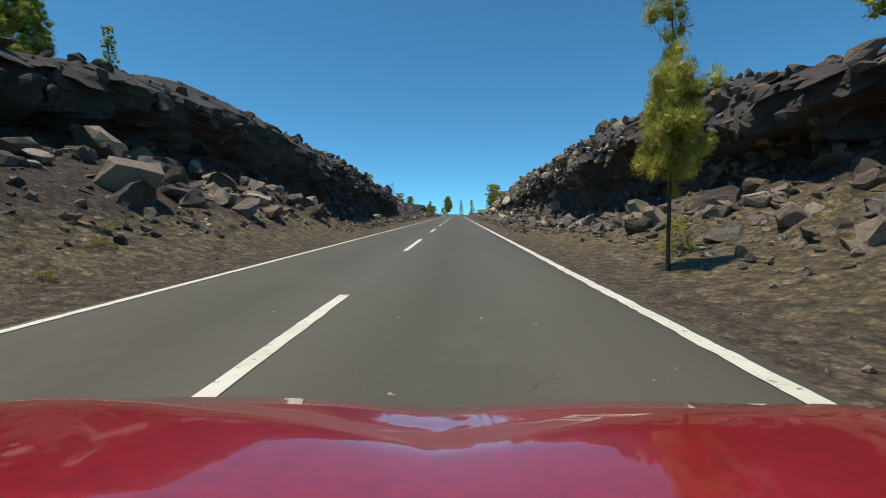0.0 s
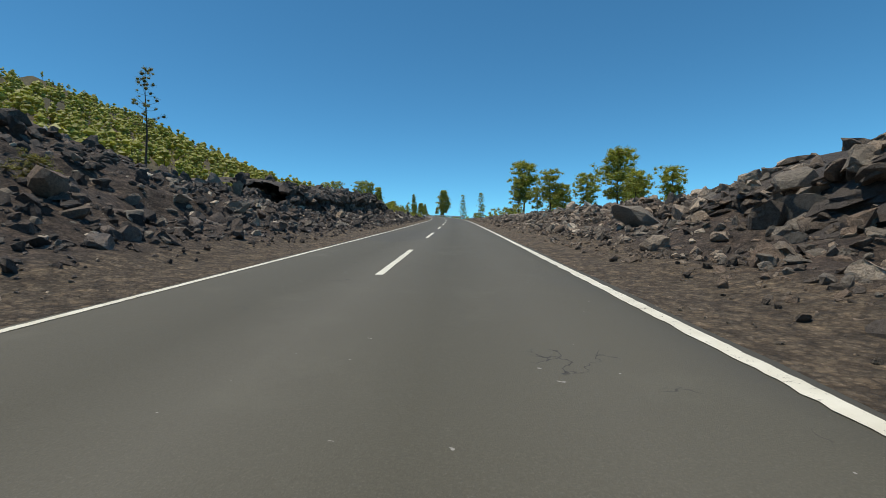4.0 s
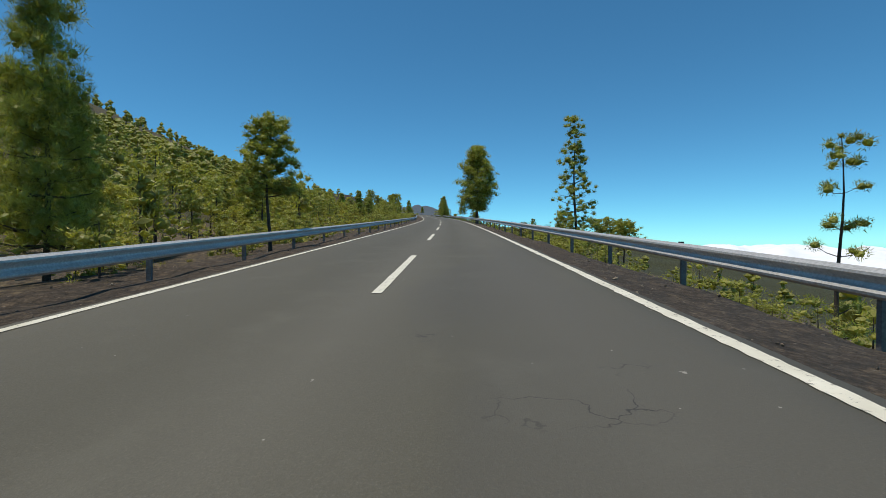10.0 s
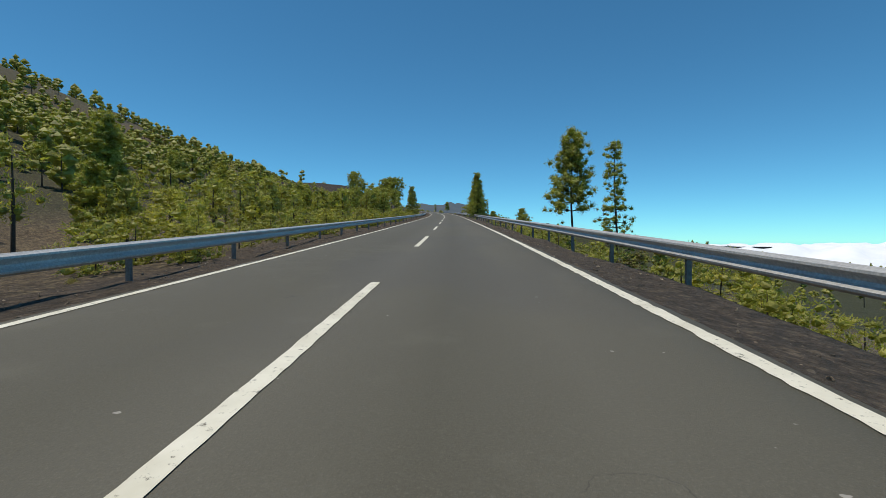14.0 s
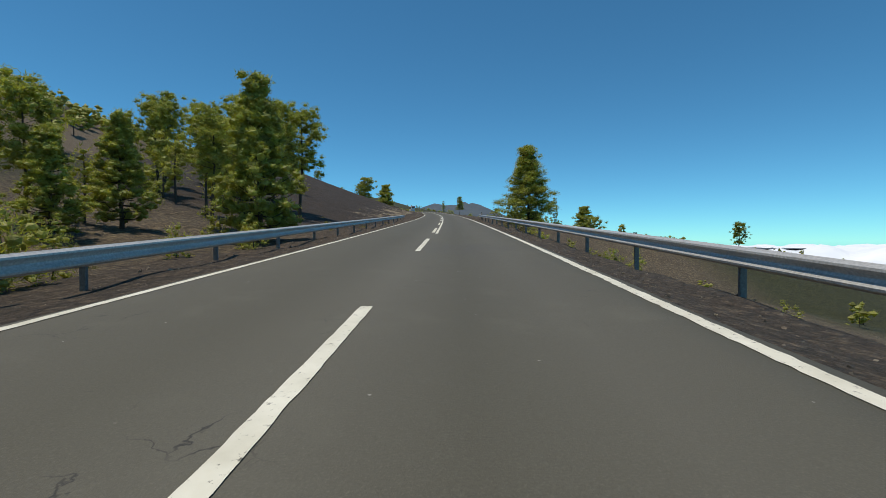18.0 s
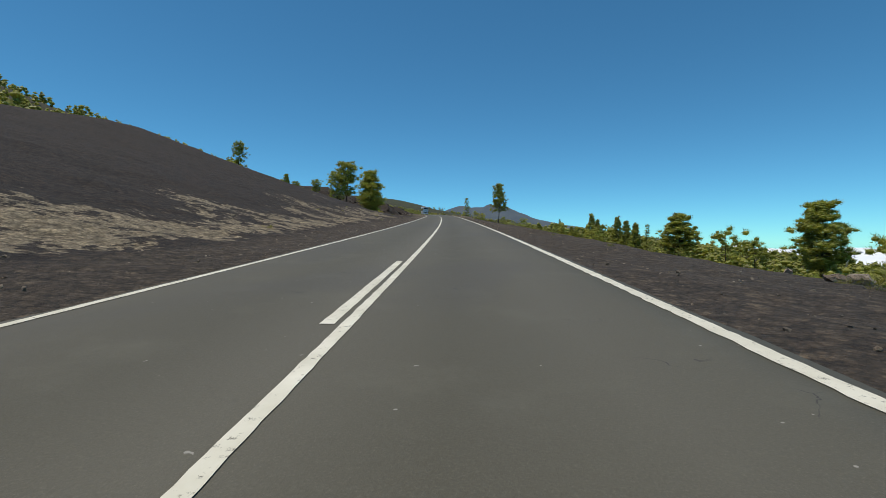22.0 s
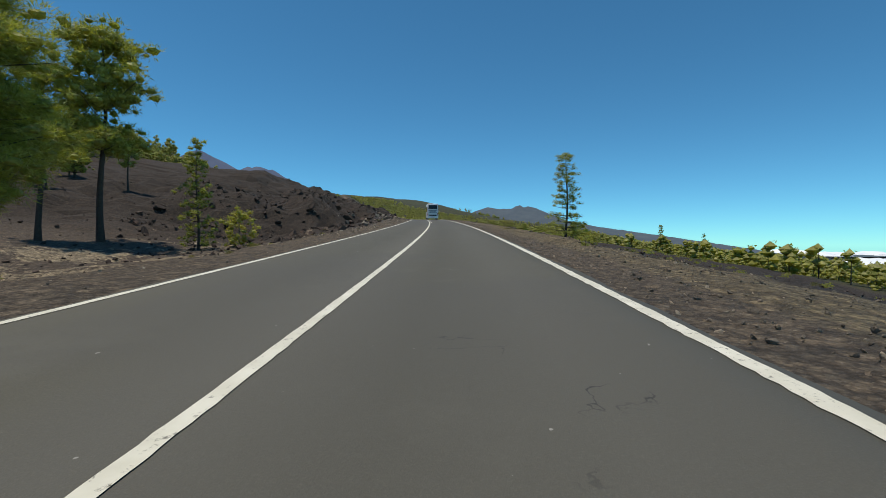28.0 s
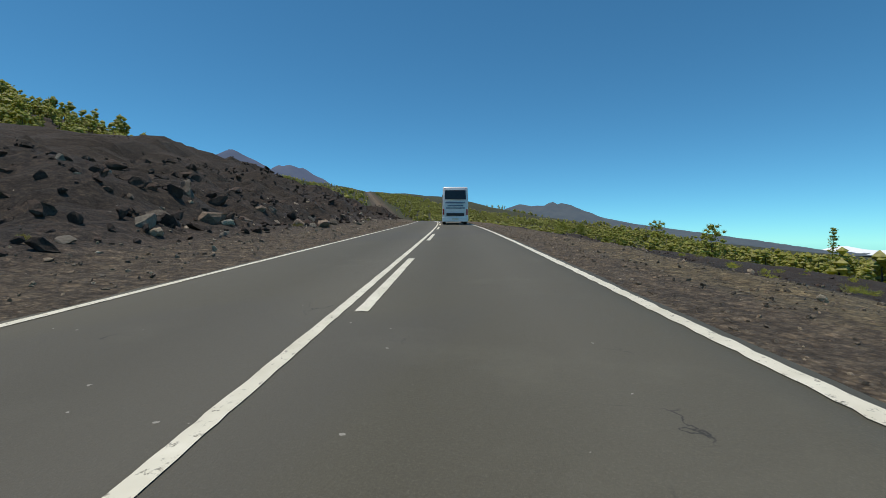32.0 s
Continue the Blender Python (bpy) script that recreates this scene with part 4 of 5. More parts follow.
# ---- pines ----
def tube(points, radii, sides=6):
    """Verts and quads of a tapering limb along points."""
    P, n = np.asarray(points, float), len(points)
    T = np.gradient(P, axis=0)
    T /= np.linalg.norm(T, axis=1)[:, None] + 1e-9
    ref = np.array([1.0, 0.13, 0.0]) if abs(T[0][2]) > .6 else np.array([0, 0, 1.0])
    A = np.cross(T, ref)
    A /= np.linalg.norm(A, axis=1)[:, None] + 1e-9
    B = np.cross(T, A)
    ang = np.linspace(0, 2 * np.pi, sides, endpoint=False)
    V = (P[:, None] + np.asarray(radii)[:, None, None] * (np.cos(ang)[None, :, None] * A[:, None] + np.sin(ang)[None, :, None] * B[:, None])).reshape(-1, 3)
    i = np.arange(n - 1)[:, None] * sides
    k = np.arange(sides)[None]
    F = np.stack([i + k, i + (k + 1) % sides, i + sides + (k + 1) % sides, i + sides + k], -1).reshape(-1, 4)
    return V, F


def needle_tufts(centres, dirs, length, width, blades, rng):
    """Brushes of long needles: thin blades that spray from each centre about its direction."""
    n = len(centres)
    C = np.repeat(centres, blades, 0)
    D = np.repeat(dirs, blades, 0) * .5 + rng.normal(size=(n * blades, 3)) * .62
    D /= np.linalg.norm(D, axis=1)[:, None]
    L = length * rng.uniform(.6, 1.25, (n * blades, 1))
    side = np.cross(D, rng.normal(size=D.shape))
    side /= np.linalg.norm(side, axis=1)[:, None]
    W = width * rng.uniform(.6, 1.4, (n * blades, 1))
    mid = C + D * L * .55 + np.array([0, 0, -.04]) * L
    tip = C + D * L + np.array([0, 0, -.16]) * L
    V = np.stack([C, mid + side * W, tip, mid - side * W], 1).reshape(-1, 3)
    F = np.arange(len(V)).reshape(-1, 4)
    return V, F


_t = (1 + 5 ** .5) / 2
ICO_V = np.array([(-1, _t, 0), (1, _t, 0), (-1, -_t, 0), (1, -_t, 0), (0, -1, _t), (0, 1, _t), (0, -1, -_t), (0, 1, -_t), (_t, 0, -1), (_t, 0, 1), (-_t, 0, -1), (-_t, 0, 1)]) / math.sqrt(1 + _t * _t)
ICO_F = np.array([(0, 11, 5), (0, 5, 1), (0, 1, 7), (0, 7, 10), (0, 10, 11), (1, 5, 9), (5, 11, 4), (11, 10, 2), (10, 7, 6), (7, 1, 8), (3, 9, 4), (3, 4, 2), (3, 2, 6), (3, 6, 8), (3, 8, 9), (4, 9, 5), (2, 4, 11), (6, 2, 10), (8, 6, 7), (9, 8, 1)])
OCT_V = np.array([(1, 0, 0), (0, 1, 0), (-1, 0, 0), (0, -1, 0), (0, 0, 1), (0, 0, -1)], float)
OCT_F = np.array([(0, 1, 4), (1, 2, 4), (2, 3, 4), (3, 0, 4), (1, 0, 5), (2, 1, 5), (3, 2, 5), (0, 3, 5)])


def needle_clumps(cent, rad, blades, rng, coarse=False, thin=.09, squash=.8, core=.7):
    """Tufted pads of needles: an uneven inner mass with sprays of needles standing out of it."""
    n = len(cent)
    bv, bf = (OCT_V, OCT_F) if coarse else (ICO_V, ICO_F)
    k = len(bv)
    turn = rng.uniform(0, 6.28, n)
    ca, sa = np.cos(turn)[:, None], np.sin(turn)[:, None]
    B = np.stack([bv[None, :, 0] * ca - bv[None, :, 1] * sa, bv[None, :, 0] * sa + bv[None, :, 1] * ca, np.tile(bv[:, 2], (n, 1))], -1)
    B = B * rng.uniform(.7, 1.2, (n, k, 1)) * core * np.array([1, 1, squash])
    V1 = (cent[:, None] + B * rad[:, None, None]).reshape(-1, 3)
    F1 = (bf[None] + (np.arange(n) * k)[:, None, None]).reshape(-1, 3)
    D = rng.normal(size=(n, blades, 3)) + np.array([0, 0, .35])
    D /= np.linalg.norm(D, axis=2)[:, :, None]
    S = np.cross(D, rng.normal(size=D.shape))
    S /= np.linalg.norm(S, axis=2)[:, :, None] + 1e-9
    r = rad[:, None, None]
    flat = np.array([1, 1, squash])
    root = cent[:, None] + D * flat * r * rng.uniform(.45, .85, (n, blades, 1))
    way = D * .55 + rng.normal(size=D.shape) * .5 + np.array([0, 0, .22])
    way /= np.linalg.norm(way, axis=2)[:, :, None]
    tip = root + way * r * rng.uniform(.28, .52, (n, blades, 1))
    w = S * r * thin * rng.uniform(.6, 1.4, (n, blades, 1))
    V2 = np.stack([root + w, root - w, tip], 2).reshape(-1, 3)
    F2 = np.arange(len(V2)).reshape(-1, 3) + len(V1)
    return np.concatenate([V1, V2]), np.concatenate([F1, F2])


def pine_shape(kind, seed, dens=1.0):
    """Trunk with limbs, and tuft centres with directions, of a pine one unit high."""
    rng = np.random.default_rng(seed)
    lean = rng.normal(size=2) * .02
    zz = np.linspace(-.04, 1.0, 9)
    axis = np.stack([lean[0] * zz + .008 * np.sin(zz * 7 + seed), lean[1] * zz + .008 * np.cos(zz * 6 + seed), zz], -1)
    r0 = {"spire": .011, "conic": .016, "crown": .015, "bush": .014, "sparse": .011, "tall": .017, "young": .011, "pole": .011, "flag": .012, "lolly": .012}[kind]
    V, F = tube(axis, r0 * np.clip(1.05 - .93 * np.clip(zz, 0, 1), .08, 2) * np.where(zz < .02, 1.35, 1), 7)
    VV, FF, base = [V], [F], len(V)
    cent, rads = [], []

    def at(z):
        return np.array([np.interp(z, zz, axis[:, 0]), np.interp(z, zz, axis[:, 1]), z])

    def tier(lo, hi, count, radius, n0, n1, jitter=.18):
        zs = np.linspace(lo, hi, count) + rng.uniform(-.4, .4, count) * (hi - lo) / count
        return [(z, radius(z) * rng.uniform(1 - jitter, 1 + jitter), int(rng.integers(n0, n1 + 1))) for z in zs]

    droop, spot = 0.0, .9
    if kind == "spire":         # slim cone, short whorls with gaps between them
        tiers = tier(.05, .98, 19, lambda z: .145 * (1 - z) ** .9 + .012, 4, 5)
        up, per, pad = .35, 3, .027
    elif kind == "sparse":      # dry pole with a few thin branches at the top
        tiers = tier(.42, .97, 8, lambda z: .13 * (1 - z) ** .6 + .03, 3, 4)
        up, per, pad = .45, 2, .026
    elif kind == "pole":        # bare stem with single round tufts
        tiers = tier(.1, .93, 8, lambda z: .13 - .08 * z, 2, 3, .25)
        up, per, pad = .5, 2, .042
        spot = .4
    elif kind == "flag":        # soft cone below, bare stem with tufts above
        tiers = tier(.12, .6, 11, lambda z: .2 * (1 - .75 * z), 6, 7) + tier(.7, .98, 6, lambda z: .055 * (1.6 - z), 3, 4)
        up, per, pad = .12, 5, .044
    elif kind == "young":
        tiers = [(z, (.115 if z < .7 else .035) * (1.15 - .35 * z) * rng.uniform(.7, 1.15), 7 if z < .7 else 2) for z in np.concatenate([np.linspace(.36, .66, 7), np.linspace(.76, .98, 4)])]
        up, per, pad = .1, 4, .046
    elif kind == "conic":       # broad cone that starts low
        tiers = tier(.1, .985, 18, lambda z: .29 * (1.01 - z) ** 1.12 * min(1, .72 + 2.6 * max(0, z - .1)) + .008, 6, 7)
        up, per, pad, droop, spot = .3, 6, .043, .06, .65
    elif kind == "lolly":       # small cone on a long bare stem
        tiers = tier(.4, .985, 13, lambda z: .17 * ((1 - z) / .6) ** .8 + .012, 5, 6)
        up, per, pad = .25, 5, .042
    elif kind == "tall":        # oval crown, widest below the middle
        tiers = tier(.25, .985, 16, lambda z: .21 * (min(1, .2 + max(0, z - .25) / .15) if z < .45 else ((1.01 - z) / .56) ** .72) + .008, 5, 7, .25)
        up, per, pad, spot = .3, 6, .044, .65
    elif kind == "crown":       # bare trunk, open crown of stacked uneven pads
        tiers = tier(.46, .985, 10, lambda z: .155 * math.sqrt(max(.05, 1 - ((z - .72) / .3) ** 2)), 2, 4, .45)
        up, per, pad, spot = .38, 7, .047, 1.0
    else:
        tiers = [(z, (.36 * np.sqrt(np.clip(1 - ((z - .42) / .6) ** 2, .03, 1))) * rng.uniform(.6, 1.2), int(4 + rng.integers(3))) for z in np.linspace(.06, .96, 8)]
        up, per, pad = .3, 2, .11
    for z, R, n in tiers:
        turn = rng.uniform(0, 6.28)
        for k in range(n):
            a = turn + 6.283 * (k + rng.uniform(-.25, .25)) / n
            rr = R * rng.uniform(.75, 1.12)
            o = at(z)
            out = np.array([math.cos(a), math.sin(a), 0])
            end = o + out * rr + np.array([0, 0, up * rr * rng.uniform(.3, 1.4)])
            midp = (o + end) / 2 - np.array([0, 0, (.06 + droop) * rr])
            bV, bF = tube([o, midp, end], [r0 * .36 * (1.1 - z), r0 * .26 * (1.1 - z), r0 * .1], 4)
            VV.append(bV)
            FF.append(bF + base)
            base += len(bV)
            m = max(1, int(round(per * dens * rng.uniform(.7, 1.3))))
            f = 1 - rng.uniform(0, .5, m) * (rr > 1.5 * pad)
            f[0] = 1.0
            cent.append(o + (end - o) * f[:, None] + rng.normal(size=(m, 3)) * np.array([1, 1, .55]) * pad * spot)
            rads.append(pad * rng.uniform(.65, 1.3, m) / dens ** .25)
    cent.append(at(.99)[None])
    rads.append(np.array([pad * .6]))
    return (np.concatenate(VV), np.concatenate(FF)), np.concatenate(cent), np.concatenate(rads), rng


# blades a pad, their breadth and the size of the inner mass, by kind or by height
NEEDLES = {2: (44, .06, .45), 5: (46, .06, .54), 8: (60, .05, .54), 13: (66, .05, .56), "young": (200, .03, .46), "tall": (60, .055, .54), "conic": (52, .06, .56), "crown": (64, .05, .46), "lolly": (60, .055, .5), "flag": (90, .03, .18), "pole": (90, .045, .5), "spire": (60, .056, .5)}
PINES = {}


def pine_meshes(kind, variant, tall, mat, near=False):
    key = (kind, variant, tall, mat.name, near)
    if key not in PINES:
        (V, F), c, r, rng = pine_shape(kind, 1000 + variant * 7 + len(kind), {2: .8, 5: .8, 8: 1.0, 13: 1.1}[tall])
        blades, thin, core = NEEDLES[kind if kind in NEEDLES and tall > 2 else tall]
        if near:
            blades, thin, core = 190, .021, .34
        nV, nF = needle_clumps(c, r * (1.12 if near else 1), blades, rng, thin=thin, core=core)
        PINES[key] = mesh_of("trunk", V, F, M_BARK, True), mesh_of("crown", nV, nF, mat)
    return PINES[key]


PINE_LABEL = {"spire": "slender young pine with tiered short branches", "conic": "dense conical pine with dark green needles",
              "crown": "tall pine with bare trunk and clumped open crown", "bush": "low bushy young pine, yellow-green",
              "young": "young pine with soft yellow-green needles", "tall": "tall mature pine with clear lower trunk", "sparse": "thin sparse pine with few dry yellowish branches",
              "pole": "thin young pine with single round needle tufts on a bare stem", "flag": "young pine, soft below and nearly bare above", "lolly": "slim pine with a small conical crown on a bare stem"}


def pine(kind, s, u, h, mat=None, variant=None, wide=1.0, label="", most=13, near=False):
    mat = mat or M_NEEDLE
    variant = int(RNG.integers(2)) if variant is None else variant
    h = h + float(drop(s, u)) * (h > 2.4)
    tall = 2 if h < 3 else 5 if h < 6.2 else 8 if h < 10 else 13
    tall = min(tall, most)
    t_me, c_me = pine_meshes(kind, variant, tall, mat, near)
    root = new("pine_tree", None)
    root.empty_display_size = .3
    x, y = plan(s, u)
    root.matrix_world = Matrix.Translation((float(x), float(y), float(ground_z(s, u)) - .05)) @ pose(0, 0, 0, 0, 0, float(RNG.uniform(0, 360))) @ Matrix.Diagonal((h * wide, h * wide, h, 1))
    adopt(new("trunk", t_me), root)
    adopt(new("crown", c_me), root)
    return tagged(root, label or PINE_LABEL[kind], "tree", "roadside pines")


YELLOW = "young yellow-green pine with long soft needles"
pine("young", 7.7, 4.95, 4.7, M_YOUNG, 0, .68, "young pine with yellow-green needles beside the verge")
pine("sparse", 9.2, 5.6, 3.9, M_YOUNG, 1, .6, YELLOW)
pine("bush", 9.5, 5.9, .7, M_YOUNG, 2)
for s, u, h, kind in ((24, -17, 4.4, "spire"), (30, -17.5, 3.6, "spire"), (19, -17, 5.6, "conic"), (21, -18, 1.8, "bush"), (27, -17.5, 1.6, "bush"),
                      (52, -15, 2.4, "bush"), (47, -16.5, 1.7, "bush"), (49, -16, 1.8, "spire"), (72, -16, 1.7, "bush"), (83, -15, 3.4, "spire"), (14, 15, 6.2, "crown"), (11, 17, 4.4, "bush"), (16, 16, 5.0, "crown")):
    pine(kind, s, u, h, M_YOUNG if kind in ("bush", "crown") else M_NEEDLE)
pine("sparse", 116, -15, 5.4, M_DRY, 1, 1.0)
pine("crown", 98, -17.6, 3.6, M_YOUNG, 0, 1.5)
pine("crown", 97, -22.5, 4.8, M_YOUNG, 1, 1.3)
pine("crown", 69, -18.5, 5.0, None, 0, 1.3)
pine("spire", 90, -18.2, 3.2)
for s, u, h in ((79, -17.5, 2.8), (81, -18.4, 2.4), (83.5, -17.8, 1.8), (68, -17, 1.6), (95, -19, 1.8)):
    pine("bush", s, u, h, M_YOUNG, None, 1.1)
for s, u, h in ((545, 13.8, 1.9), (548.5, 15.8, 2.0), (552, 17.4, 2.3), (543, 16.4, 1.7), (556, 20, 2.4)):
    pine("conic" if s > 544 else "bush", s, u, h, M_YOUNG, None, 1.2)
pine("bush", 96, -20, 2.2, M_YOUNG, 0, 1.4)
pine("bush", 93, -20, 2.0, M_YOUNG, 1, 1.4)
pine("bush", 87, 14, 2.0, M_YOUNG, 1)
pine("bush", 102, -7.8, .8, M_DRY, 1, 1.3)
# stand on the right past the cutting
for s, u, h, kind, v in ((206, 19.9, 15.4, "crown", 0), (204, 18.2, 10.5, "crown", 1), (185, 18.4, 7.2, "crown", 2), (180.6, 20, 10.2, "crown", 1), (183, 23, 8, "crown", 0),
                         (198, 33, 13, "crown", 2), (178, 32, 15.0, "crown", 0), (174, 34, 9.5, "crown", 1), (190, 39, 10, "crown", 2), (170, 38, 11, "crown", 1),
                         (194, 24, 7, "crown", 1), (200, 27, 9, "crown", 2), (165, 30, 9, "crown", 2), (215, 14, 3.4, "bush", 0), (209, 17, 4, "bush", 1), (188, 15, 3.4, "bush", 2),
                         (202, 14.5, 3.2, "bush", 0), (222, 21, 5, "crown", 1), (233.5, 12.3, 8.6, "spire", 0), (236, 14.6, 2.0, "bush", 1), (249, 15.3, 5.6, "pole", 1),
                         (243, 16, 2.2, "bush", 2), (266, 10.3, 9.0, "spire", 2), (307, 6.1, 12.0, "tall", 0), (347, 7.0, 5.2, "lolly", 1), (348.5, 9.7, 5.4, "spire", 0),
                         (404, 5.75, 7.6, "conic", 2), (474.5, 11.6, 10.0, "conic", 0), (472, 9.4, 3.0, "bush", 2), (478, 16, 4.4, "spire", 1), (477, 7.6, 1.7, "bush", 1)):
    pine(kind, s, u, h, None, v, .86 if s == 404 else .95 if s == 347 else 1.2 if s == 307 else 1.4 if s == 474.5 else 1.1 if kind in ("conic", "tall") else 1.1 if kind == "crown" else 1.0, near=s in (307, 404, 474.5))
for s, u, h, kind, v in ((534, 81, 9, "crown", 0), (567, 9.4, 6.6, "lolly", 1), (595, 34, 6, "conic", 0), (558, 27.4, 4.6, "conic", 1), (554, 31.5, 6.6, "tall", 0), (536, 43, 6.5, "bush", 0), (545, 32, 4.6, "bush", 2), (549, 37, 4.2, "bush", 1), (547, 44.5, 10.5, "tall", 2), (560, 30, 5, "spire", 0),
                         (546, 36, 4, "bush", 1), (575, 28, 4.6, "conic", 0), (570, 29.5, 5.4, "conic", 1), (565, 29, 5.0, "conic", 2), (568, 25, 3.2, "bush", 0), (580, 22, 2.5, "bush", 1), (562, 36, 4.5, "bush", 2), (629, 9.6, 5.8, "spire", 1), (763, 92, 10.5, "spire", 0), (860, 73, 8, "bush", 0), (866, 84, 8, "crown", 1), (874, 121, 9, "bush", 2),
                         (700, 64, 6, "spire", 2), (790, 60, 6, "bush", 1), (735, 48, 5, "bush", 0), (612, 52, 6, "spire", 1), (640, 58, 5, "bush", 2)):
    pine(kind, s, u, h, None, v, 1.7 if s == 554 else 1.35 if s in (547, 629) else 1.0, near=s == 629)
for s, u, h in ((578, 6.5, 1.35), (579.5, 7.2, 1.2), (577, 7.6, 1.1), (581, 8.2, 1.3), (616, 6.8, .6), (617.5, 7.6, .5)):
    pine("bush", s, u, h, M_YOUNG)
pine("bush", 631.3, 6.0, .6, M_DRY, 0, 1.9, "round dry straw-coloured shrub on the verge")
# left side
for s, u, h, kind, v in ((199, -17.6, 7.4, "crown", 0), (208.5, -27, 7.6, "crown", 1), (211, -24, 6, "crown", 2), (229, -18.5, 9.6, "conic", 0), (233, -24, 11, "crown", 1), (242, -8.3, 7.6, "flag", 1),
                         (249, -6.0, 5.4, "lolly", 2), (351, -19.6, 7.4, "conic", 1), (345, -23, 6, "conic", 0), (433, -7.4, 6.8, "conic", 2), (410, -14, 5.6, "crown", 0), (413, -17, 6, "crown", 2), (406, -18, 5.6, "crown", 1), (417, -13, 4.8, "conic", 0),
                         (402, -12, 5, "conic", 1), (479, -20.5, 4.8, "crown", 0), (481, -23, 5.2, "crown", 1), (452, -14, 9, "crown", 0), (456, -13, 9.5, "crown", 2), (458.5, -15.5, 8.5, "crown", 1), (449, -15.5, 8.5, "crown", 1), (464, -26, 8.5, "crown", 0), (455, -25, 8, "crown", 1), (449, -22, 6.8, "crown", 0), (443, -15, 6, "crown", 2), (438, -12, 6.2, "crown", 1), (461, -21, 6, "bush", 0), (454, -19, 5, "bush", 1),
                         (592, -42.5, 6.6, "crown", 0), (595, -44, 3.5, "bush", 1), (615, -17.3, 13.2, "tall", 2), (636, -26.5, 16.5, "crown", 0), (633, -29, 13, "crown", 2), (636, -18.7, 9, "spire", 1),
                         (640, -17, 3, "bush", 1), (661, -40, 8, "crown", 1), (655, -46, 7, "crown", 2), (668, -52, 8, "conic", 0)):
    pine(kind, s, u, h, M_YOUNG if kind == "bush" else None, v, .75 if kind == "flag" else 1.25 if s == 615 else 1.05 if kind == "conic" else 1.1, near=s in (242, 615))
_q = np.random.default_rng(91)
for k in range(20):
    s, u = float(_q.uniform(372, 434)), float(-_q.uniform(8.5, 22))
    kind = ("crown", "conic", "bush", "crown", "conic")[k % 5]
    pine(kind, s, u, float(_q.uniform(3, 5.6)) * (.5 if kind == "bush" else 1), M_YOUNG if kind == "bush" else None, None, 1.15, "", 5)
for k in range(26):
    pine("bush", float(_q.uniform(214, 430)), float(-_q.uniform(6.0, 9.0)), float(_q.uniform(.7, 1.9)), M_YOUNG if k % 3 else None, None, 1.3, "", 2)
for k in range(26):
    pine("bush", float(_q.uniform(214, 474)), float(_q.uniform(6.4, 10.5)), float(_q.uniform(.7, 1.7)), M_YOUNG if k % 3 else M_DRY, None, 1.3)
pine("crown", 169, -20, 4.2, M_YOUNG, 1, 1.2)
for s, u, h, v in ((318, 23.5, 4.2, 0), (310, 28, 4.2, 1), (312, 31.5, 4.3, 2), (306, 30, 3.8, 0)):
    pine("crown", s, u, h, None, v, 1.4)


# ---- woods: single trees near the road, one joined wood beyond ----
def wooded(s, u):
    """Density of the wood, 0 to 1."""
    d = outside(u, s)
    left = band(s, 195, 448, 26) * np.clip((d - 7) / 8, 0, 1)
    left = np.maximum(left, band(s, 100, 470, 40) * np.clip((d - 26) / 16, 0, 1))
    left = np.maximum(left, band(s, 380, 1000, 60) * np.clip((d - 100) / 22, 0, 1))
    left = np.maximum(left, band(s, 590, 690, 16) * np.clip((d - 42) / 6, 0, 1))
    left = np.maximum(left, band(s, 840, 3000, 60) * np.clip((d - 5) / 5, 0, 1))
    left *= np.clip(.75 + .9 * vnoise(s / 30, u / 30, 501), .12, 1)
    right = band(s, 190, 470, 30) * np.clip((d - 10) / 8, 0, 1) * .35
    right = np.maximum(right, band(s, 470, 600, 30) * np.clip((d - 22) / 10, 0, 1) * .7)
    right = np.maximum(right, band(s, 560, 1500, 30) * np.clip((d - flow_edge(s) + 2) / 7, 0, 1))
    right = np.maximum(right, band(s, 840, 3000, 60) * np.clip((d - 5) / 5, 0, 1))
    return np.where(u < 0, left, right)


def pick(n, s0, s1, u0, u1, rng):
    s, u = rng.uniform(s0, s1, n), rng.uniform(u0, u1, n)
    keep = rng.random(n) < wooded(s, u)
    return s[keep], u[keep]


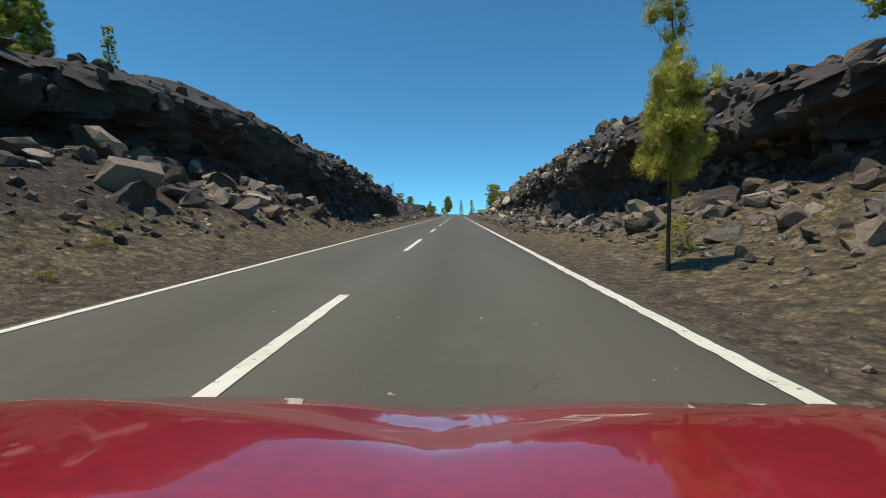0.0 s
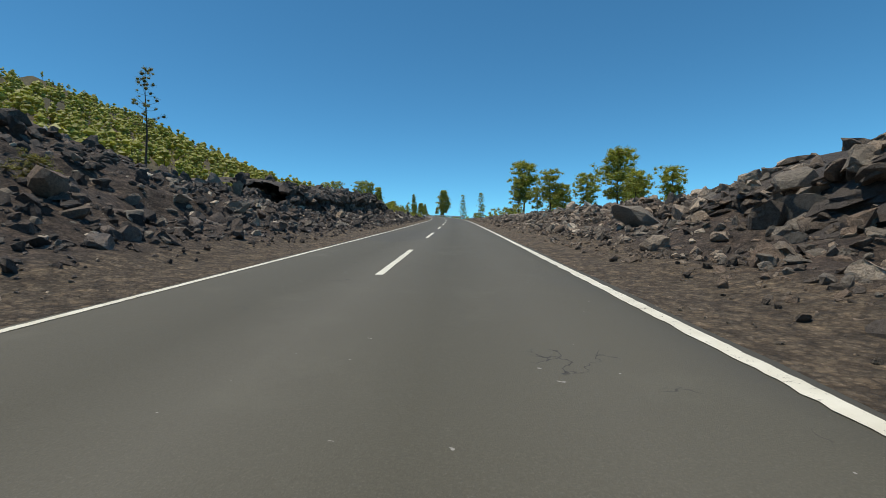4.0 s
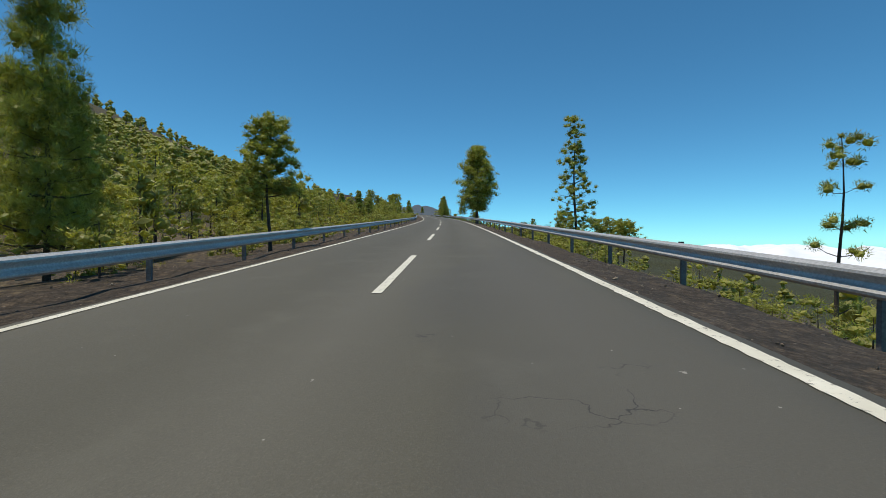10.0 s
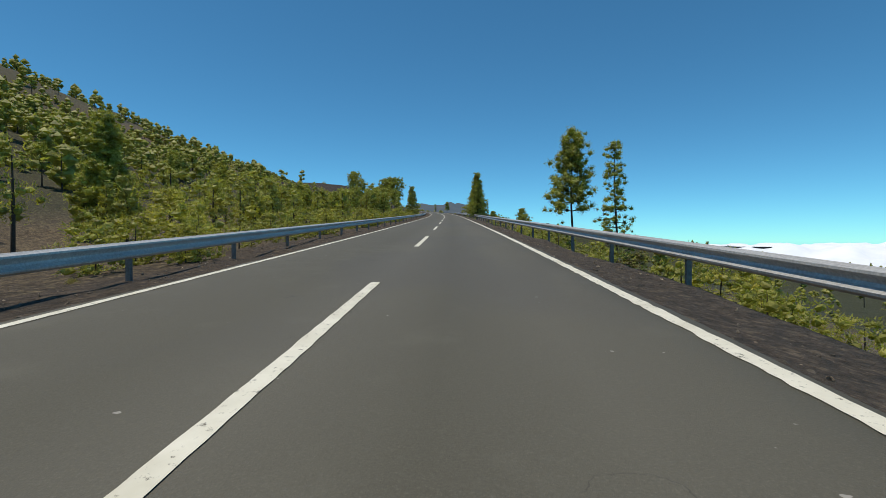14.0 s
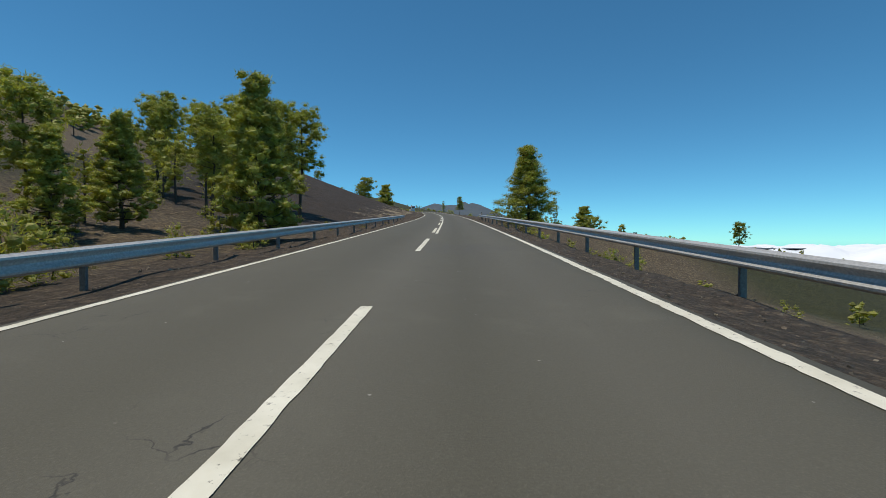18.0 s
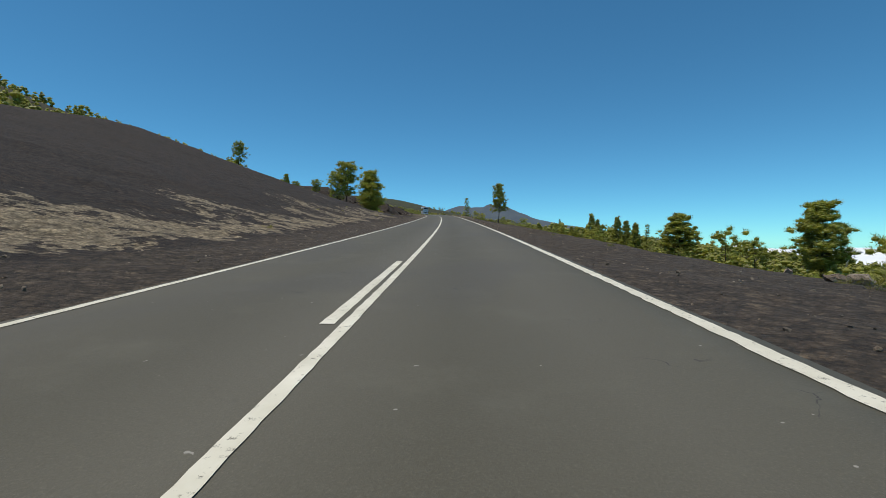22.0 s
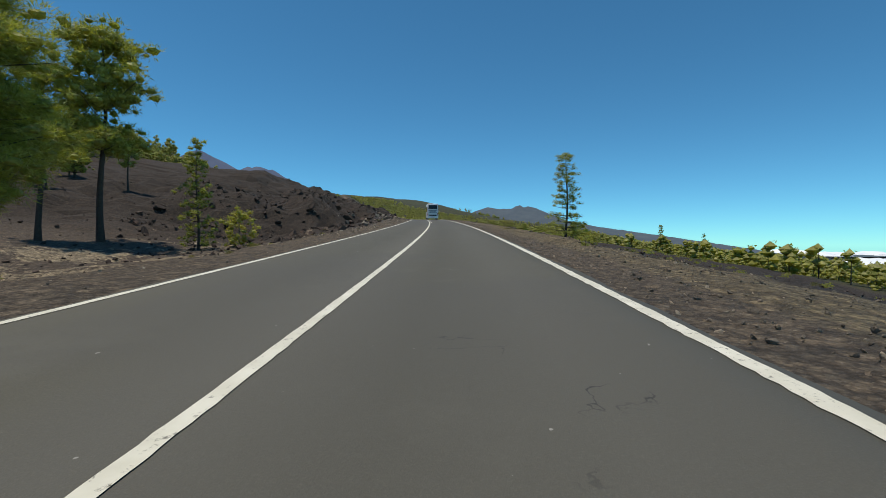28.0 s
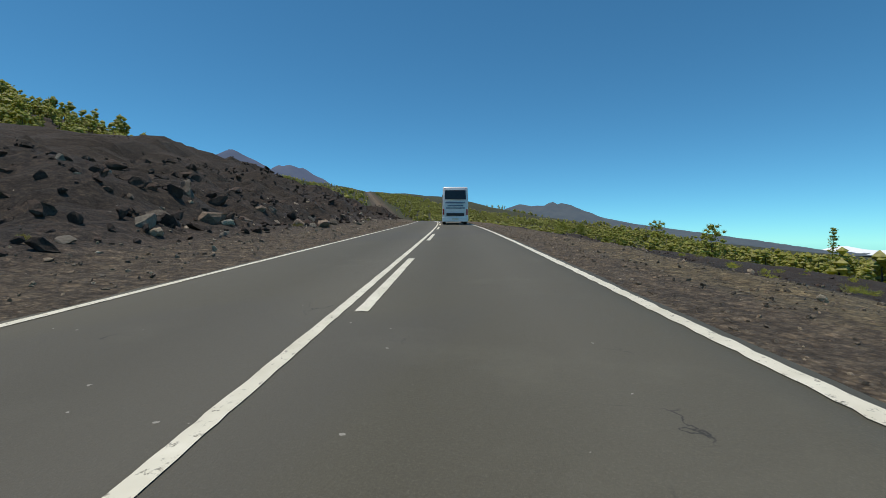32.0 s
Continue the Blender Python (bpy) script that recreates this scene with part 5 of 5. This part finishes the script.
def wood(name, label, groups, rng, mats):
    """One mesh of many small pines. groups: s, u, height, blades."""
    base = {}
    for kind in ("crown", "conic", "tall", "bush"):
        for v in range(3):
            for fine, keep in ((.9, 22), (.5, 14), (.22, 9)):
                _, c, r, r2 = pine_shape(kind, 2000 + v * 5 + len(kind))
                sel = r2.permutation(len(c))[:keep]
                base[kind, v, fine] = c[sel], r[sel] * (len(c) / keep) ** .36 * .92
    tV, tF, nV, nF = [], [], [], []
    nt_, nn_ = 0, 0
    V, F = tube([(0, 0, 0), (.01, 0, .5), (0, .01, .95)], [.018, .013, .004], 4)
    for s, u, h, fine in groups:
        X, Y = plan(s, u)
        Z = ground_z(s, u)
        for k in range(len(s)):
            kind = "bush" if h[k] < 3.2 and (fine == .9 or rng.random() < .8) else ("crown", "conic", "tall", "conic")[int(rng.integers(4))]
            c, r = base[kind, int(rng.integers(3)), fine]
            hh = h[k] * (.62 if kind == "bush" else 1)
            a = rng.uniform(0, 6.28)
            R = np.array([[math.cos(a), -math.sin(a), 0], [math.sin(a), math.cos(a), 0], [0, 0, 1]])
            wide = rng.uniform(.9, 1.4)
            sc = np.array([hh * wide, hh * wide, hh])
            o = np.array([X[k], Y[k], Z[k] - .1])
            tV.append((V * sc) @ R.T + o)
            tF.append(F + nt_)
            nt_ += len(V)
            bV, bF = needle_clumps((c * sc) @ R.T + o, r * hh * wide, {.9: 34, .5: 12, .22: 4}[fine], rng, fine < .9, {.9: .055, .5: .085, .22: .2}[fine], core={.9: .4, .5: .8, .22: .9}[fine])
            nV.append(bV)
            nF.append(bF + nn_)
            nn_ += len(bV)
    ob = new(name, mesh_of(name, np.concatenate(nV), np.concatenate(nF), mats[0]))
    tagged(ob, label, "woods", kind="stuff")
    tr = new("wood_trunks", mesh_of("wood_trunks", np.concatenate(tV), np.concatenate(tF), M_BARK, True))
    tagged(tr, "dark trunks of the pine wood", "woods", kind="stuff")
    return ob


_r = np.random.default_rng(77)
w_s, w_u = pick(420, 196, 450, -40, -11, _r)
for a, c in zip(w_s[:60], w_u[:60]):
    k = int(_r.integers(4))
    pine(("crown", "conic", "bush", "crown")[k], a, c, float(_r.uniform(2.5, 6)) * (.6 if k == 2 else 1), M_YOUNG if k in (2, 3) else None, None, 1.15, "", 5)
_groups = []
for n, s0, s1, u0, u1, lo, hi, fine in ((800, 190, 470, -75, -27, 2, 5.5, .5), (1300, 120, 520, -170, -60, 2.5, 6.5, .22), (2400, 100, 950, -340, -110, 4, 8, .22), (420, 585, 672, -110, -42, 3, 6, .5), (400, 205, 450, -26, -9, 2.2, 5.5, .9),
                                        (240, 195, 470, 14, 70, 1.5, 4, .5), (1500, 490, 720, 26, 110, 1.2, 3.2, .5), (5600, 560, 1100, 30, 260, 1.8, 4.2, .22), (900, 600, 1500, 200, 560, 3, 5.5, .22), (1100, 800, 1500, -160, -8, 3, 6, .22), (1100, 800, 1500, 8, 80, 2.5, 5, .22)):
    a, c = pick(n, s0, s1, u0, u1, _r)
    _groups.append((a, c, _r.uniform(lo, hi, len(a)), fine))
for n, s0, s1, u0, u1, lo, hi in ((220, 214, 436, -9.5, -6.2, 1.0, 2.6), (230, 214, 380, 6.3, 13, 1.3, 2.5), (30, 380, 470, 7, 16, 1.2, 2.4), (26, 372, 428, -24, -9, 3.4, 5), (40, 470, 585, 20, 34, 1.0, 2), (1100, 690, 810, -200, -80, 2.6, 4.6)):
    _groups.append((_r.uniform(s0, s1, n), _r.uniform(u0, u1, n), _r.uniform(lo, hi, n), .9 if n < 1000 and hi < 5.5 else .5))
M_WOOD = make_needles("wood_needles", (.2, .2, .045), (.4, .38, .085), (.54, .49, .13))
wood("pine_wood", "open pine wood covering the volcanic slopes", _groups, _r, (M_WOOD,))


# ---- low scrub behind the barriers ----
def scrub(spots, mat, name, label):
    VV, FF, base = [], [], 0
    for s, u, size in spots:
        x, y = plan(s, u)
        o = np.array([float(x), float(y), float(ground_z(s, u))])
        n = 16
        c = o + RNG.normal(size=(n, 3)) * np.array([.3, .3, .1]) * size + np.array([0, 0, .2]) * size
        d = RNG.normal(size=(n, 3)) * .6 + np.array([0, 0, 1])
        V, F = needle_tufts(c, d / np.linalg.norm(d, axis=1)[:, None], .3 * size, .012 * size, 16, RNG)
        VV.append(V)
        FF.append(F + base)
        base += len(V)
    ob = new(name, mesh_of(name, np.concatenate(VV), np.concatenate(FF), mat))
    return tagged(ob, label, "scrub", kind="stuff")


scrub(scatter(120, 205, 470, 9, 24, 1, .5, 1.4) + scatter(150, 480, 720, 14, 60, 1, .6, 1.6), M_WOOD, "green_scrub", "low green scrub on the slope below the road")
scrub(scatter(80, 0, 50, 1.2, 4, -1, .15, .45) + scatter(40, 0, 40, 1.5, 5, 1, .12, .35) + scatter(110, 190, 640, 2.4, 10, 1, .2, .6) + scatter(90, 190, 700, 2.2, 9, -1, .2, .6), M_DRY, "dry_tufts", "dry straw-coloured grass tufts on the verge")


# ---- crash barriers ----
def w_beam(length):
    """A W-profile rail with thickness, along y, its face towards -x."""
    prof = [(-.0, .155), (-.02, .14), (-.075, .115), (-.08, .085), (-.02, .035), (-.005, 0), (-.02, -.035), (-.08, -.085), (-.075, -.115), (-.02, -.14), (0, -.155)]
    P = np.array(prof + [(x + .012, z) for x, z in prof[::-1]])
    n = len(P)
    V = np.concatenate([np.stack([P[:, 0], np.full(n, y), P[:, 1]], -1) for y in (0, length)])
    F = [[i, (i + 1) % n, n + (i + 1) % n, n + i] for i in range(n)]
    return mesh_of("beam", V, np.array(F), M_STEEL)


def post_mesh():
    bm = bmesh.new()
    box(bm, (-.05, -.03, -.9), (.05, .03, .02), .006)
    box(bm, (-.045, -.02, -.02), (.055, .02, .05), .004)
    me = bpy.data.meshes.new("post")
    bm.to_mesh(me)
    bm.free()
    me.materials.append(M_POST)
    return me


def marker_mesh():
    bm = bmesh.new()
    box(bm, (-.012, -.012, 0), (.012, .012, .05), .002)
    box(bm, (-.05, -.01, .045), (.05, .012, .1), .004)
    me = bpy.data.meshes.new("delineator")
    bm.to_mesh(me)
    bm.free()
    me.materials.append(M_REFLECT)
    return me


BEAM, POST, MARK = w_beam(4.03), post_mesh(), marker_mesh()


def barrier(s0, s1, u, side, marks, label):
    root = new("crash_barrier", None)
    x, y = plan(s0, u)
    root.location = (float(x), float(y), float(road_z(s0)))
    bpy.context.view_layer.update()
    inv = root.matrix_world.inverted()
    k, s = 0, s0
    while s < s1 - 3:
        a, b = plan(s, u), plan(s + 4, u)
        za, zb = float(road_z(s)) + .35, float(road_z(s + 4)) + .35
        yaw = math.atan2(float(b[1] - a[1]), float(b[0] - a[0])) - math.pi / 2
        tilt = math.atan2(zb - za, 4)
        m = Matrix.Translation((float(a[0]), float(a[1]), za)) @ Euler((tilt, 0, yaw)).to_matrix().to_4x4()
        flip = Matrix.Diagonal((side, 1, 1, 1))
        ob = adopt(new("beam", BEAM), root)
        ob.matrix_basis = inv @ m @ flip
        po = adopt(new("post", POST), root, "grey steel post")
        po.matrix_basis = inv @ Matrix.Translation((float(a[0]), float(a[1]), za)) @ Euler((0, 0, yaw)).to_matrix().to_4x4() @ Matrix.Translation((side * .09, .35, .06))
        if marks and k % 2 == 0:
            mk = adopt(new("delineator", MARK), root, "small dark delineator on the rail")
            mk.matrix_basis = inv @ Matrix.Translation((float(a[0]), float(a[1]), za)) @ Euler((0, 0, yaw)).to_matrix().to_4x4() @ Matrix.Translation((side * .05, .35, .1))
        s += 4
        k += 1
    return tagged(root, label, "guardrail", "crash barriers")


barrier(208, 478, 5.2, 1, True, "galvanised steel crash barrier with dark delineators on posts")
barrier(212, 472, -4.75, -1, False, "galvanised steel crash barrier on steel posts")



def end_post(s, u):
    """A black marker post with a pale band at the end of the barrier."""
    root = new("marker_post", None)
    x, y = plan(s, u)
    root.matrix_world = pose(float(x), float(y), float(ground_z(s, u)), 0, 0, math.degrees(float(heading(s))))
    for name, lo, hi, mat, label in (("post", (-.06, -.04, -.1), (.06, .04, .98), M_REFLECT, "black plastic post"),
                                     ("reflector", (-.045, -.052, .72), (.045, -.036, .86), M_PAINT, "pale reflector band"),
                                     ("cap", (-.066, -.046, .96), (.066, .046, 1.0), M_POST, "grey cap")):
        bm = bmesh.new()
        box(bm, lo, hi, .008)
        link_part(name, bm, mat, root, label)
    return tagged(root, "black marker post with pale reflector beside the barrier end", "post")


end_post(476.4, 5.55)

# ---- coach ahead ----
M_COACH = speckled("coach_white_paint", (.8, .81, .82), (.88, .89, .9), .6, .3, 0, 0)
M_GLASS = speckled("dark_tinted_glass", (.012, .014, .016), (.02, .022, .025), 2, .08, 0, 0)
M_RUBBER = speckled("tyre_rubber", (.018, .018, .018), (.03, .03, .03), 6, .85)
M_LAMP = speckled("red_lamp_lens", (.35, .02, .02), (.5, .03, .03), 6, .25, 0, 0)
M_TRIM = speckled("dark_trim", (.03, .03, .035), (.06, .06, .065), 4, .6)
M_LETTER = speckled("blue_grey_lettering", (.12, .17, .27), (.18, .23, .33), 4, .5)


def rim_wheel(bm, r, w):
    bmesh.ops.create_cone(bm, cap_ends=True, segments=20, radius1=r, radius2=r, depth=w, matrix=Matrix.Rotation(math.pi / 2, 4, "Y"))


def coach(s, u):
    root = new("coach", None)
    x, y = plan(s, u)
    a = math.degrees(float(heading(s)))
    root.matrix_world = pose(float(x), float(y), float(road_z(s)), 3.6, 0, a)
    bm = bmesh.new()
    box(bm, (-1.25, 0, .32), (1.25, 12, 3.62), .16)
    for v in bm.verts:
        if v.co.z > 2.2:
            v.co.x *= 1 - .05 * (v.co.z - 2.2) / 1.4
            if v.co.y < 1:
                v.co.y += .16 * (v.co.z - 2.2)
    link_part("body", bm, M_COACH, root, "white painted coach body", True)

    def piece(name, lo, hi, mat, bev=.02, label=""):
        b = bmesh.new()
        box(b, lo, hi, bev)
        return link_part(name, b, mat, root, label)
    bm = bmesh.new()
    box(bm, (-1.02, .02, 2.42), (1.02, .1, 3.3), .03)
    for v in bm.verts:
        v.co.y += .16 * (v.co.z - 2.2) - .06
        v.co.x *= 1 - .05 * (v.co.z - 2.2) / 1.4
    link_part("rear_window", bm, M_GLASS, root, "dark tinted rear window")
    piece("bumper", (-1.24, -.07, .3), (1.24, .1, .72), M_COACH, .05, "white rear bumper")
    piece("engine_grille", (-.85, -.03, .85), (.85, .03, 1.12), M_TRIM, .01, "dark louvred engine grille")
    for k in range(4):
        piece("louvre", (-.8, -.05, .88 + k * .06), (.8, 0, .905 + k * .06), M_TRIM, .004)
    piece("number_plate", (-.3, -.09, .5), (.3, -.06, .62), M_PAINT, .004, "plate with plain bar")
    for sx in (-1, 1):
        piece("tail_lamp", (sx * 1.12 - .07, -.03, .95), (sx * 1.12 + .07, .05, 1.5), M_LAMP, .02, "red tail lamp cluster")
        piece("marker_lamp", (sx * 1.0 - .06, .1, 3.4), (sx * 1.0 + .06, .16, 3.46), M_LAMP, .01, "small red marker lamp")
        b = bmesh.new()
        box(b, (sx * 1.232 - .03, .8, 1.85), (sx * 1.232 + .03, 11.6, 2.9), .02)
        link_part("side_glass", b, M_GLASS, root, "dark tinted side glazing")
        for wy in (2.6, 9.4):
            b = bmesh.new()
            rim_wheel(b, .5, .32)
            bmesh.ops.translate(b, verts=b.verts, vec=(sx * 1.06, wy, .5))
            tyre = link_part("wheel", b, M_RUBBER, root, "black tyre")
            b = bmesh.new()
            rim_wheel(b, .29, .34)
            bmesh.ops.translate(b, verts=b.verts, vec=(sx * 1.06, wy, .5))
            link_part("rim", b, M_STEEL, tyre, "steel rim")
    for k, (z, w) in enumerate(((2.05, .95), (1.78, .75), (1.55, .9))):
        piece("lettering_bar", (-w, -.012, z), (w, .03, z + (.1 if k else .14)), M_LETTER, .004, "row of unreadable blue-grey lettering")
    return tagged(root, "white touring coach with dark rear window on the road", "bus")


coach(702, 1.9)


# ---- red car that the drive starts from ----
M_RED = speckled("red_car_paint", (.3, .008, .011), (.34, .01, .013), .8, .3, 0, 0)
M_RED.node_tree.nodes["Principled BSDF"].inputs["Coat Weight"].default_value = 1.0
M_RED.node_tree.nodes["Principled BSDF"].inputs["Coat Roughness"].default_value = .03
M_LENS = speckled("clear_lamp_lens", (.5, .5, .52), (.7, .7, .72), 6, .1, 0, 0)


def car_section(y):
    """Half width, top height and belt height of the body at y metres from the nose (backwards)."""
    ys = [0, .12, .5, 1.2, 1.55, 2.3, 3.2, 3.7, 3.95]
    top = np.interp(y, ys, [.7, .728, .79, .85, .87, .92, .93, .88, .6])
    half = np.interp(y, ys, [.86, .93, .95, .96, .96, .95, .93, .86, .8])
    return half, top


def red_car(s, u):
    root = new("red_car", None)
    x, y = plan(s, u)
    root.matrix_world = pose(float(x), float(y), float(road_z(s)), 3.5, 0, math.degrees(float(heading(s))))
    yy, vv = np.meshgrid(np.linspace(.02, 1.5, 26), np.linspace(-1, 1, 31), indexing="ij")
    half, top = car_section(yy)
    w = half * .93
    Z = top + .006 * (1 - vv ** 2) - .03 * np.abs(vv) ** 8 - .016 * np.clip((.27 - .25 * np.abs(vv) - yy) / .05, 0, 1) - .02 * np.clip(1 - np.abs(vv) / .45, 0, 1) ** 2
    ob = adopt(grid_mesh("bonnet", vv * w, -yy, Z, M_RED), root, "glossy red bonnet with two shallow creases")
    sol = ob.modifiers.new("thickness", "SOLIDIFY")
    sol.thickness = .012

    def shell(name, y0, y1, z0, label, mat, grow=0.0):
        n = 24
        ys = np.linspace(y0, y1, n)
        hf, tp = car_section(ys)
        for sx in (-1, 1):
            A, B = np.meshgrid(ys, np.linspace(0, 1, 9), indexing="ij")
            hw, tt = hf[:, None], tp[:, None]
            arch = np.zeros_like(A)
            for cy in (.75, 3.2):
                arch = np.maximum(arch, np.sqrt(np.clip(.36 ** 2 - (A - cy) ** 2, 0, None)))
            low = np.maximum(z0, .3 + arch * .98 - .02)
            Zs = low + (tt - .02 - low) * B
            Xs = sx * (hw * (.97 + .035 * np.sin(B * 3.0)) - .14 * hw * np.clip((B - .8) / .2, 0, 1) ** 2)
            o = adopt(grid_mesh(name, Xs, -A, Zs, mat), root, label)
            o.modifiers.new("thickness", "SOLIDIFY").thickness = .02
    shell("side_panel", .06, 3.9, .24, "glossy red side panel with wheel arches", M_RED)

    def piece(name, lo, hi, mat, bev, label=""):
        bm = bmesh.new()
        box(bm, lo, hi, bev)
        return link_part(name, bm, mat, root, label, True)
    piece("front_bumper", (-.74, -.14, .2), (.74, .06, .54), M_RED, .05, "red front bumper")
    piece("grille", (-.42, .03, .3), (.42, .075, .42), M_TRIM, .01, "black grille")
    piece("rear_bumper", (-.76, -3.98, .25), (.76, -3.8, .62), M_RED, .05, "red rear bumper")
    piece("tailgate", (-.72, -3.9, .6), (.72, -3.78, .94), M_RED, .04, "red tailgate")
    piece("roof", (-.56, -3.3, 1.4), (.56, -2.1, 1.46), M_RED, .025, "red roof")
    piece("floor_pan", (-.7, -3.8, .2), (.7, -.1, .27), M_TRIM, .01, "dark floor pan")
    for name, lo, hi, label in (("windscreen", (1.58, .82), (2.12, 1.41), "clear raked windscreen"), ("rear_window", (3.82, .9), (3.28, 1.41), "dark rear window")):
        A, B = np.meshgrid(np.linspace(0, 1, 8), np.linspace(-1, 1, 13), indexing="ij")
        Xs = B * (.8 - .22 * A)
        Ys = -(lo[0] + (hi[0] - lo[0]) * A) - .05 * B ** 2 * (1 if name == "windscreen" else -1)
        o = adopt(grid_mesh(name, Xs, Ys, lo[1] + (hi[1] - lo[1]) * A, M_GLASS), root, label)
        o.modifiers.new("thickness", "SOLIDIFY").thickness = .006
    for sx in (-1, 1):
        A, B = np.meshgrid(np.linspace(0, 1, 12), np.linspace(0, 1, 6), indexing="ij")
        y0, y1 = 1.62 + .5 * B, 3.8 - .5 * B
        o = adopt(grid_mesh("side_window", sx * (.86 - .28 * B), -(y0 + (y1 - y0) * A), .88 + .53 * B, M_GLASS), root, "dark side window")
        o.modifiers.new("thickness", "SOLIDIFY").thickness = .006
        piece("headlamp", (sx * .66 - .15, -.1, .46), (sx * .66 + .15, .02, .58), M_LENS, .03, "clear headlamp")
        piece("tail_lamp", (sx * .68 - .07, -3.92, .68), (sx * .68 + .07, -3.84, .88), M_LAMP, .02, "red tail lamp")
        piece("door_mirror", (sx * 1.0 - .08, -1.75, .92), (sx * 1.0 + .08, -1.66, 1.02), M_RED, .03, "red door mirror")
        for wy in (.75, 3.2):
            bm = bmesh.new()
            rim_wheel(bm, .31, .2)
            bmesh.ops.translate(bm, verts=bm.verts, vec=(sx * .82, -wy, .31))
            tyre = link_part("wheel", bm, M_RUBBER, root, "black tyre")
            bm = bmesh.new()
            rim_wheel(bm, .2, .215)
            bmesh.ops.translate(bm, verts=bm.verts, vec=(sx * .82, -wy, .31))
            link_part("rim", bm, M_STEEL, tyre, "silver rim")
    return tagged(root, "glossy red hatchback on the asphalt, its bonnet under the viewpoint", "car")


red_car(.88, 1.40)
